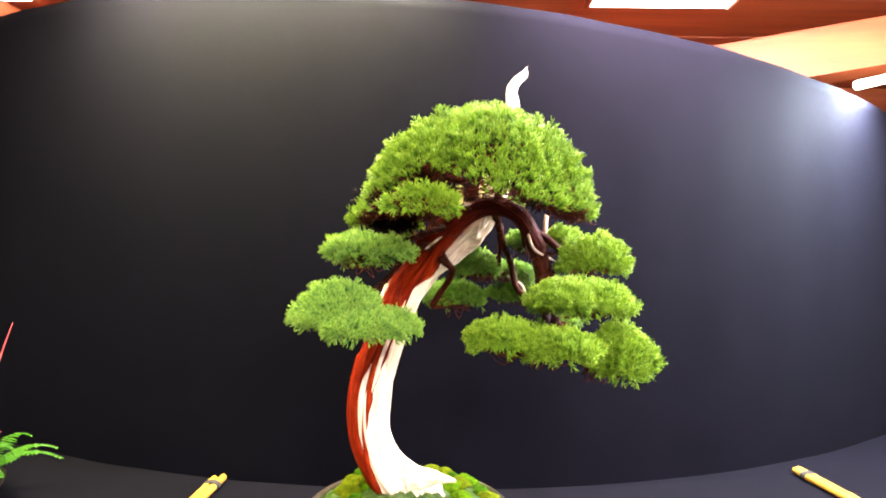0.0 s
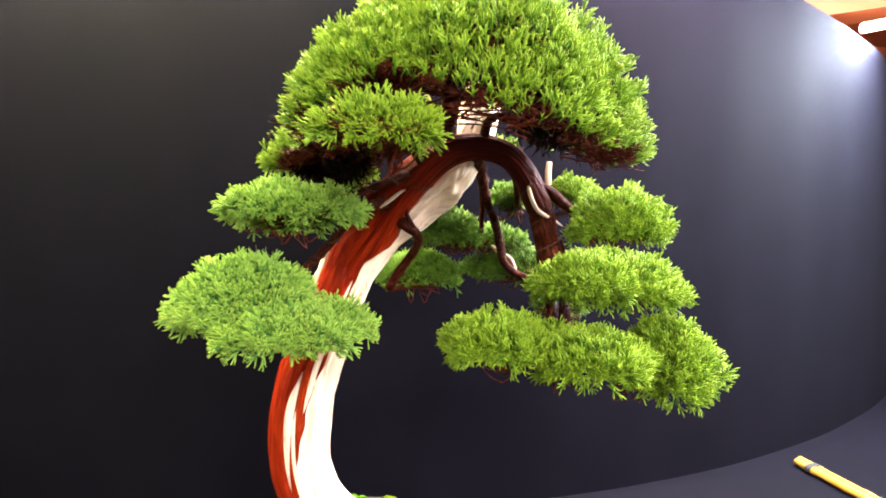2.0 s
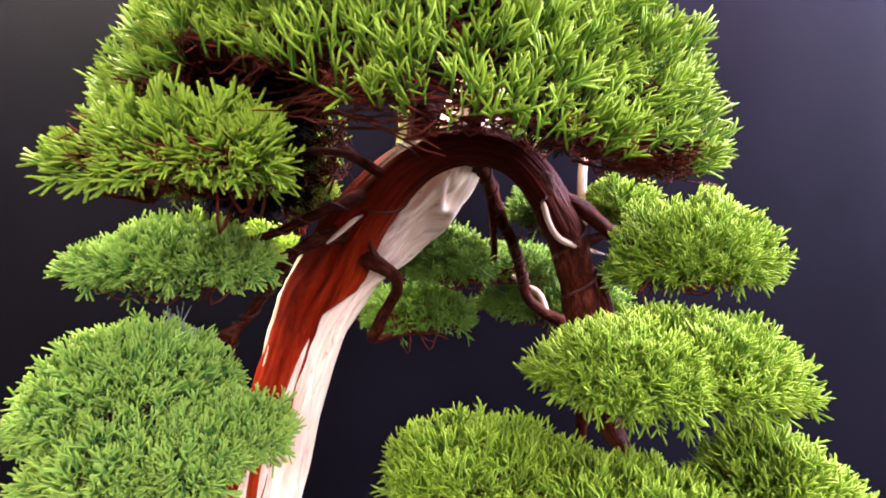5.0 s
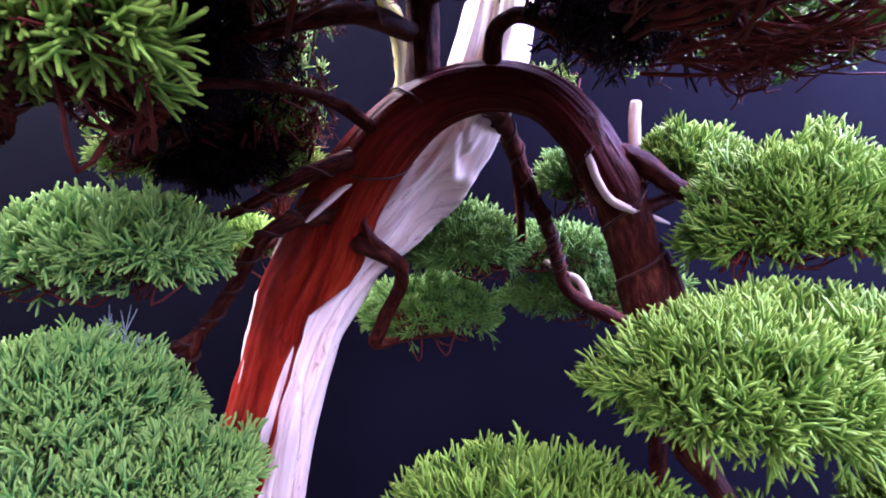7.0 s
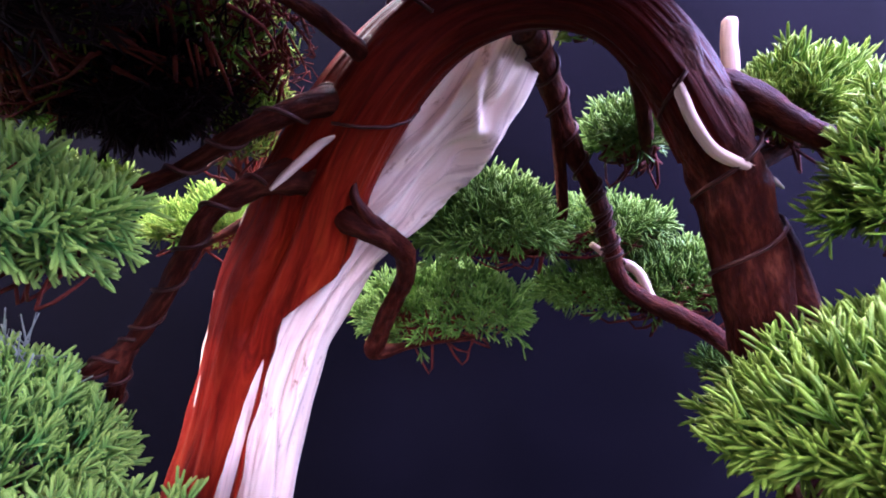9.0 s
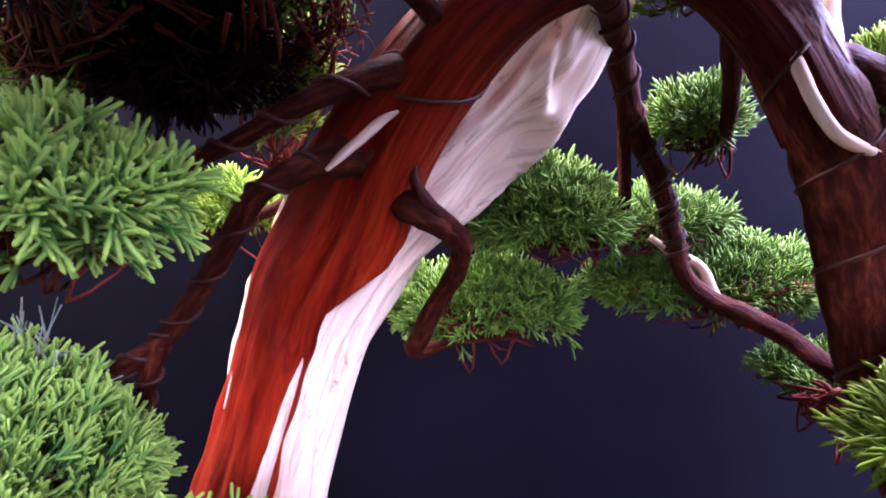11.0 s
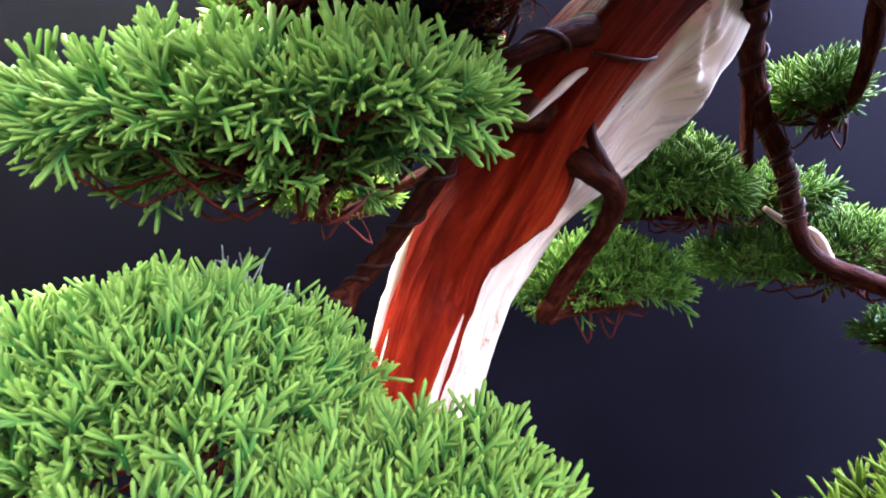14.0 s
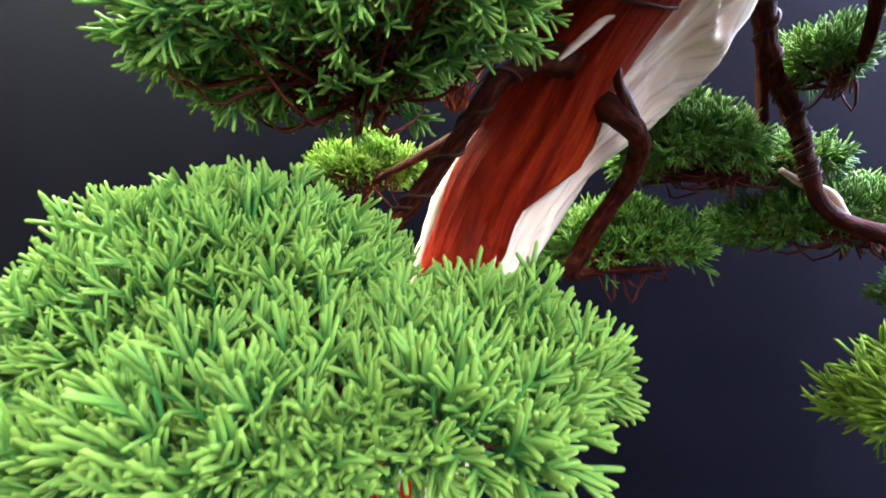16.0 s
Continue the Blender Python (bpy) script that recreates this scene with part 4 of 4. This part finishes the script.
limb([(0.056, 1.142, 1.380, 0.0125), (0.076, 1.133, 1.371, 0.0098), (0.093, 1.145, 1.358, 0.0082), (0.099, 1.165, 1.343, 0.0074), (0.092, 1.182, 1.325, 0.0070), (0.077, 1.195, 1.303, 0.0070), (0.063, 1.21, 1.278, 0.0072), (0.056, 1.217, 1.263, 0.0072), (0.08, 1.24, 1.262, 0.0035), (0.13, 1.26, 1.262, 0.002)], "short dark limb bending behind the trunk", BRANCH_BARK, 16, 0.12, seed=6)
limb([(0.081, 1.122, 1.398, 0.0016), (0.080, 1.124, 1.385, 0.003), (0.086, 1.13, 1.372, 0.0045), (0.094, 1.142, 1.362, 0.004)], mat=BRANCH_BARK, seed=7)
# the stems up into the crown
limb([(0.135, 1.122, 1.465, 0.0155), (0.1375, 1.12, 1.51, 0.0135), (0.139, 1.12, 1.56, 0.0125), (0.132, 1.11, 1.61, 0.010), (0.120, 1.09, 1.65, 0.006)], "dark red stem rising into the crown", BRANCH_BARK, 18, 0.05, seed=8)
limb([(0.098, 1.15, 1.44, 0.008), (0.105, 1.16, 1.475, 0.0075), (0.112, 1.17, 1.52, 0.0085), (0.105, 1.17, 1.565, 0.008), (0.085, 1.15, 1.60, 0.005)], "bare stub dusted with yellow lichen", LICHEN, 14, 0.2, seed=9)
limb([(0.190, 1.115, 1.497, 0.007), (0.196, 1.10, 1.523, 0.0065), (0.215, 1.09, 1.528, 0.006), (0.243, 1.085, 1.51, 0.006), (0.262, 1.08, 1.492, 0.0045), (0.285, 1.055, 1.490, 0.0022)], seed=10)
limb([(0.140, 1.12, 1.56, 0.009), (0.17, 1.09, 1.556, 0.008), (0.21, 1.07, 1.545, 0.0065), (0.26, 1.05, 1.53, 0.005), (0.31, 1.03, 1.52, 0.003)], seed=11)
limb([(0.137, 1.12, 1.53, 0.008), (0.10, 1.07, 1.535, 0.0075), (0.05, 1.03, 1.515, 0.006), (0.01, 1.0, 1.49, 0.005), (-0.02, 0.97, 1.465, 0.003)], seed=12)
limb([(0.106, 1.118, 1.452, 0.007), (0.08, 1.06, 1.476, 0.004), (0.055, 0.99, 1.474, 0.0032), (0.035, 0.92, 1.458, 0.0024)], seed=13)
# right side limbs
limb([(0.262, 1.125, 1.438, 0.010), (0.292, 1.12, 1.425, 0.0085), (0.316, 1.112, 1.405, 0.0075), (0.334, 1.10, 1.39, 0.006), (0.350, 1.09, 1.382, 0.004)], seed=14)
limb([(0.288, 1.12, 1.37, 0.009), (0.312, 1.125, 1.345, 0.009), (0.322, 1.12, 1.31, 0.0085), (0.330, 1.09, 1.29, 0.007), (0.355, 1.04, 1.275, 0.005)], seed=15)
limb([(0.270, 1.235, 1.292, 0.005), (0.262, 1.24, 1.315, 0.004), (0.245, 1.245, 1.325, 0.0035), (0.228, 1.245, 1.338, 0.0025)], "pale bare twig", JIN_WOOD, 8, 0.1, seed=16)
limb([(0.245, 1.14, 1.455, 0.006), (0.255, 1.17, 1.425, 0.005), (0.262, 1.20, 1.405, 0.0045), (0.265, 1.24, 1.398, 0.003)], seed=17)
limb([(0.285, 1.13, 1.39, 0.007), (0.31, 1.155, 1.388, 0.006), (0.335, 1.18, 1.395, 0.005), (0.36, 1.21, 1.40, 0.003)], seed=18)
limb([(0.304, 1.11, 1.27, 0.007), (0.29, 1.06, 1.235, 0.006), (0.275, 1.0, 1.21, 0.005), (0.255, 0.95, 1.205, 0.003)], seed=19)
limb([(0.05, 1.17, 1.385, 0.008), (0.01, 1.19, 1.392, 0.006), (-0.04, 1.22, 1.375, 0.005), (-0.12, 1.27, 1.352, 0.003)], seed=20)


def jin(rows, label, sides=12, mat=None):
    part("jin", wood_mesh("jin", rows, sides, 9, 0.08, 0.07, 2, mat or JIN_WOOD), bonsai, label)


limb([(0.308, 1.115, 1.262, 0.006), (0.318, 1.16, 1.25, 0.005), (0.33, 1.20, 1.236, 0.004), (0.345, 1.25, 1.215, 0.002)], seed=23)
jin([(0.257, 1.106, 1.432, 0.0034), (0.262, 1.099, 1.412, 0.0032), (0.272, 1.098, 1.395, 0.003), (0.292, 1.105, 1.385, 0.0026), (0.309, 1.125, 1.379, 0.002), (0.323, 1.145, 1.374, 0.0008)], "curved bleached dead branch")
jin([(0.302, 1.15, 1.405, 0.0035), (0.301, 1.155, 1.43, 0.0045), (0.303, 1.165, 1.455, 0.0048), (0.306, 1.172, 1.475, 0.0045)], "bleached upright stub")
jin([(0.042, 1.094, 1.392, 0.0010), (0.050, 1.096, 1.399, 0.0022), (0.062, 1.100, 1.409, 0.0026), (0.070, 1.104, 1.416, 0.0026), (0.077, 1.109, 1.420, 0.0008)], "pale sliver of bare wood")
part("training_wire", mesh_of("training_wire", *helix(ARCH, 1.0, 0.0011, 0.13, 0.24, 0.0040), mat=WIRE), bonsai, "dark training wire")
part("training_wire", mesh_of("training_wire", *helix(ARCH, 4, 0.0012, 0.52, 0.88, 0.0030), mat=WIRE), bonsai, "dark training wire")

# ---- the pads ----


def crown_cut(p):
    front = between(p[:, 0], [(-0.1, 1.47), (-0.02, 1.49), (0.057, 1.528), (0.116, 1.499), (0.19, 1.465), (0.32, 1.450), (0.4, 1.437)])
    back = between(p[:, 0], [(-0.1, 1.432), (0.03, 1.438), (0.065, 1.57), (0.22, 1.57), (0.28, 1.5), (0.4, 1.465)])
    w = np.clip((1.08 - p[:, 1]) / 0.1, 0, 1)
    return p[:, 2] > front * w + back * (1 - w)


CROWN_ROOTS = [(0.31, 1.03, 1.52), (-0.01, 0.99, 1.495), (0.12, 1.08, 1.64), (0.21, 1.07, 1.56), (0.06, 1.10, 1.56), (0.27, 1.10, 1.57), (0.13, 1.0, 1.6), (0.05, 1.02, 1.53), (0.25, 1.0, 1.53)]
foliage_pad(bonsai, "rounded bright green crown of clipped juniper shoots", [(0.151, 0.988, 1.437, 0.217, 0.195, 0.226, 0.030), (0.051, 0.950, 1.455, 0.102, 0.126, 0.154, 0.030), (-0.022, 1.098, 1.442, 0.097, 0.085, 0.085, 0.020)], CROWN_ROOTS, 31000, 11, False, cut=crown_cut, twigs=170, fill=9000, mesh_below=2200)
foliage_pad(bonsai, "broad lowest side pad of bright green shoots", [(-0.120, 1.020, 1.245, 0.096, 0.100, 0.084, 0.023), (-0.016, 0.982, 1.238, 0.066, 0.060, 0.041, 0.030), (-0.058, 0.946, 1.233, 0.088, 0.072, 0.047, 0.034)], (-0.10, 1.04, 1.258), 30000, 2, True, NEEDLES_COOL)
foliage_pad(bonsai, "middle side pad of deep green shoots", [(-0.062, 1.0, 1.379, 0.097, 0.060, 0.040, 0.033), (-0.075, 1.033, 1.371, 0.070, 0.050, 0.055, 0.038)], (-0.06, 1.06, 1.372), 30000, 3, True, NEEDLES_COOL, mesh_below=120)
foliage_pad(bonsai, "small upper side pad of light green shoots", [(0.054, 0.845, 1.454, 0.068, 0.042, 0.044, 0.034)], [(0.03, 0.93, 1.44), (0.06, 0.9, 1.44), (0.0, 0.89, 1.438)], 28000, 4, True, twigs=60, mesh_below=600)
foliage_pad(bonsai, "upper outer pad of light green shoots", [(0.394, 1.092, 1.368, 0.076, 0.066, 0.068, 0.044)], (0.36, 1.07, 1.372), 34800, 5, False)
foliage_pad(bonsai, "middle outer pad of light green shoots", [(0.308, 0.976, 1.295, 0.067, 0.058, 0.050, 0.027), (0.358, 1.021, 1.282, 0.107, 0.078, 0.065, 0.030)], (0.35, 1.05, 1.272), 36250, 6, False)
foliage_pad(bonsai, "low front pad of light green shoots", [(0.205, 0.965, 1.219, 0.088, 0.070, 0.050, 0.036), (0.297, 0.928, 1.212, 0.082, 0.070, 0.046, 0.042)], (0.26, 0.97, 1.21), 36250, 7, False)
foliage_pad(bonsai, "lowest outer pad hanging below the others", [(0.412, 0.972, 1.188, 0.068, 0.066, 0.076, 0.055)], (0.36, 1.01, 1.185), 34800, 8, False)
# back pads whose shade is put into the needle colour
foliage_pad(bonsai, "small pad behind the trunk, needles darkened for shade", [(0.100, 1.275, 1.277, 0.085, 0.049, 0.053, 0.036)], (0.09, 1.262, 1.268), 34800, 9, False, NEEDLES_SHADED, mesh_below=60)
foliage_pad(bonsai, "wide shaded pad at the back", [(0.153, 1.236, 1.345, 0.059, 0.064, 0.062, 0.018), (0.237, 1.286, 1.336, 0.067, 0.048, 0.043, 0.016)], (0.19, 1.25, 1.335), 34800, 10, False, NEEDLES_SHADED, mesh_below=60)
foliage_pad(bonsai, "shaded lower pad at the back", [(0.286, 1.293, 1.285, 0.102, 0.054, 0.053, 0.024)], (0.285, 1.24, 1.285), 34800, 12, False, NEEDLES_SHADED, mesh_below=60)
foliage_pad(bonsai, "small back pad under the arch", [(0.255, 1.233, 1.412, 0.037, 0.047, 0.042, 0.026)], (0.265, 1.22, 1.40), 34800, 13, False, NEEDLES_SHADED, twigs=25)
foliage_pad(bonsai, "little pad low behind the outer limb, needles darkened for shade", [(0.359, 1.265, 1.230, 0.053, 0.054, 0.023, 0.031)], (0.33, 1.2, 1.235), 34800, 19, False, NEEDLES_SHADED, twigs=60)
foliage_pad(bonsai, "brightly lit back pad beyond the arch", [(0.337, 1.164, 1.420, 0.047, 0.042, 0.039, 0.038)], (0.345, 1.2, 1.405), 34800, 14, False)
foliage_pad(bonsai, "small yellow-green pad behind the trunk", [(-0.135, 1.303, 1.363, 0.065, 0.048, 0.046, 0.024)], (-0.12, 1.27, 1.352), 34800, 15, False, twigs=25)
foliage_pad(bonsai, "sparse yellow-green tuft behind the limbs", [(-0.002, 1.159, 1.439, 0.040, 0.043, 0.021, 0.015)], (-0.03, 1.2, 1.395), 18000, 16, False, twigs=20)
foliage_pad(bonsai, "small tuft behind the side pad", [(-0.115, 1.12, 1.40, 0.055, 0.05, 0.03, 0.025)], (-0.10, 1.11, 1.385), 20000, 17, False, twigs=20)
foliage_pad(bonsai, "small tuft of shoots under the arch", [(0.228, 1.19, 1.495, 0.038, 0.035, 0.022, 0.018)], (0.25, 1.17, 1.485), 18000, 18, False, twigs=20)

# the wisp of grey dead twigs that stands out of the lowest pad
wr = np.random.default_rng(61)
wisp = []
for k in range(26):
    base = np.array((-0.115, 1.075, 1.285)) + wr.normal(size=3) * np.array((0.018, 0.012, 0.005))
    way = np.array((0.25, -0.15, 1.0)) + wr.normal(size=3) * 0.35
    tip = base + way / np.linalg.norm(way) * (0.026 + 0.022 * wr.random())
    mid = (base + tip) / 2 + wr.normal(size=3) * 0.003
    wisp.append(tube([(*base, 0.0009), (*mid, 0.0007), (*tip, 0.0003)], 5, 4))
    for _ in range(2):
        end = mid + (tip - mid) * 0.7 + wr.normal(size=3) * 0.006
        wisp.append(tube([(*mid, 0.0006), (*((mid + end) / 2), 0.0005), (*end, 0.0003)], 4, 3))
part("dead_wisp", mesh_of("dead_wisp", *joined(wisp), mat=GREY_TWIG), bonsai, "wisp of grey dead twigs", "stuff")

# ---- moss blades ----
mr = np.random.default_rng(5)
mq, mrad = mr.random(2600) * 6.283, 0.203 * np.sqrt(mr.random(2600))
mx, my = PX + mrad * np.cos(mq), PY + mrad * np.sin(mq)
mp = np.stack([mx, my, moss_height(mx, my) - 0.001], 1)
mw = np.stack([(mx - PX) * 2, (my - PY) * 2, np.ones_like(mx)], 1) + mr.normal(size=(2600, 3)) * 0.4
part("moss_tip", scatter("moss_tip", mp, mw, 0.28 + 0.25 * mr.random(2600), SHOOTS_FAR, MOSS, 6), moss_bed, "fine moss tips", "stuff")

# ---- the accent plant at the edge of the stand ----
FX, FY = -1.16, 1.36
fern = thing("accent_plant", "small potted fern with a red grass blade beside the bonsai", "fern", (0, 0, 0))
part("bowl", mesh_of("bowl", *lathe(FX, FY, [(0.001, ZT + 0.003), (0.05, ZT + 0.003), (0.07, ZT + 0.03), (0.075, ZT + 0.055), (0.07, ZT + 0.057), (0.065, ZT + 0.045), (0.001, ZT + 0.043)], 40), mat=GLAZE), fern, "small dark glazed bowl")


def frond(angle, length, rise, seed):
    r = np.random.default_rng(seed)
    base = np.array((FX, FY, ZT + 0.045))
    way = np.array((math.cos(angle), math.sin(angle), 0))
    rows, pieces = [], []
    for u in np.linspace(0, 1, 9):
        rows.append((*(base + way * length * u + np.array((0, 0, rise * math.sin(u * 2.3) * 0.9))), 0.0016 * (1.1 - u)))
    pieces.append(tube(rows, 5, 2))
    s = spline(rows, 3)
    side = np.cross(way, (0, 0, 1))
    vs, qs, base_i = [], [], 0
    for i in range(4, len(s) - 1):
        u = i / len(s)
        size = 0.032 * math.sin(min(1, u * 1.25 + 0.1) * math.pi) ** 0.8 + 0.005
        for k in (-1, 1):
            d = side * k + way * 0.45 + np.array((0, 0, 0.15 * r.normal() - 0.1))
            d /= np.linalg.norm(d)
            w = np.cross(d, np.array((0, 0, 1.0)))
            w *= 0.0055 / np.linalg.norm(w)
            p0 = s[i, :3]
            up = np.array((0, 0, 0.0012))
            pts = [p0 - w * 0.5, p0 + w * 0.5, p0 + d * size * 0.5 + w - up, p0 + d * size * 0.5 - w - up, p0 + d * size - up * 4]
            n = len(vs)
            vs += [*pts, *[q + up * 0.5 for q in pts]]
            for o in (0, 5):
                qs += [(n + o, n + o + 1, n + o + 2, n + o + 3), (n + o + 3, n + o + 2, n + o + 4, n + o + 4)]
    tri = []
    quad = []
    for q in qs:
        (tri if q[2] == q[3] or q[3] == q[2] else quad).append(q)
    tri = [(q[0], q[1], q[2]) for q in tri]
    pieces.append((np.array(vs), np.array(quad), np.array(tri)))
    v, q, t = joined(pieces)
    part("frond", mesh_of("frond", v, q, t, FERN, True, np.full(len(v), 0.5)), fern, "feathery bright green frond")


for k, (q, ln, rise) in enumerate([(0.1, 0.235, 0.09), (-0.5, 0.2, 0.08), (0.6, 0.19, 0.085), (1.4, 0.17, 0.1), (2.4, 0.18, 0.1), (3.3, 0.2, 0.08), (4.3, 0.18, 0.08), (5.2, 0.19, 0.07), (-0.15, 0.15, 0.12)]):
    frond(q, ln, rise, k)
for k, (dx, top, lean) in enumerate([(0.02, 0.42, 0.075), (-0.01, 0.3, -0.04), (0.03, 0.13, 0.03)]):
    rows = [(FX + dx + lean * u * u, FY + 0.01 * k, ZT + 0.045 + top * u, 0.0042 * (1 - u) ** 0.6 + 0.0005) for u in np.linspace(0, 1, 8)]
    v, q, t = tube(rows, 6, 3)
    part("grass_blade", mesh_of("grass_blade", v, q, t, RED_BLADE), fern, "red grass blade")
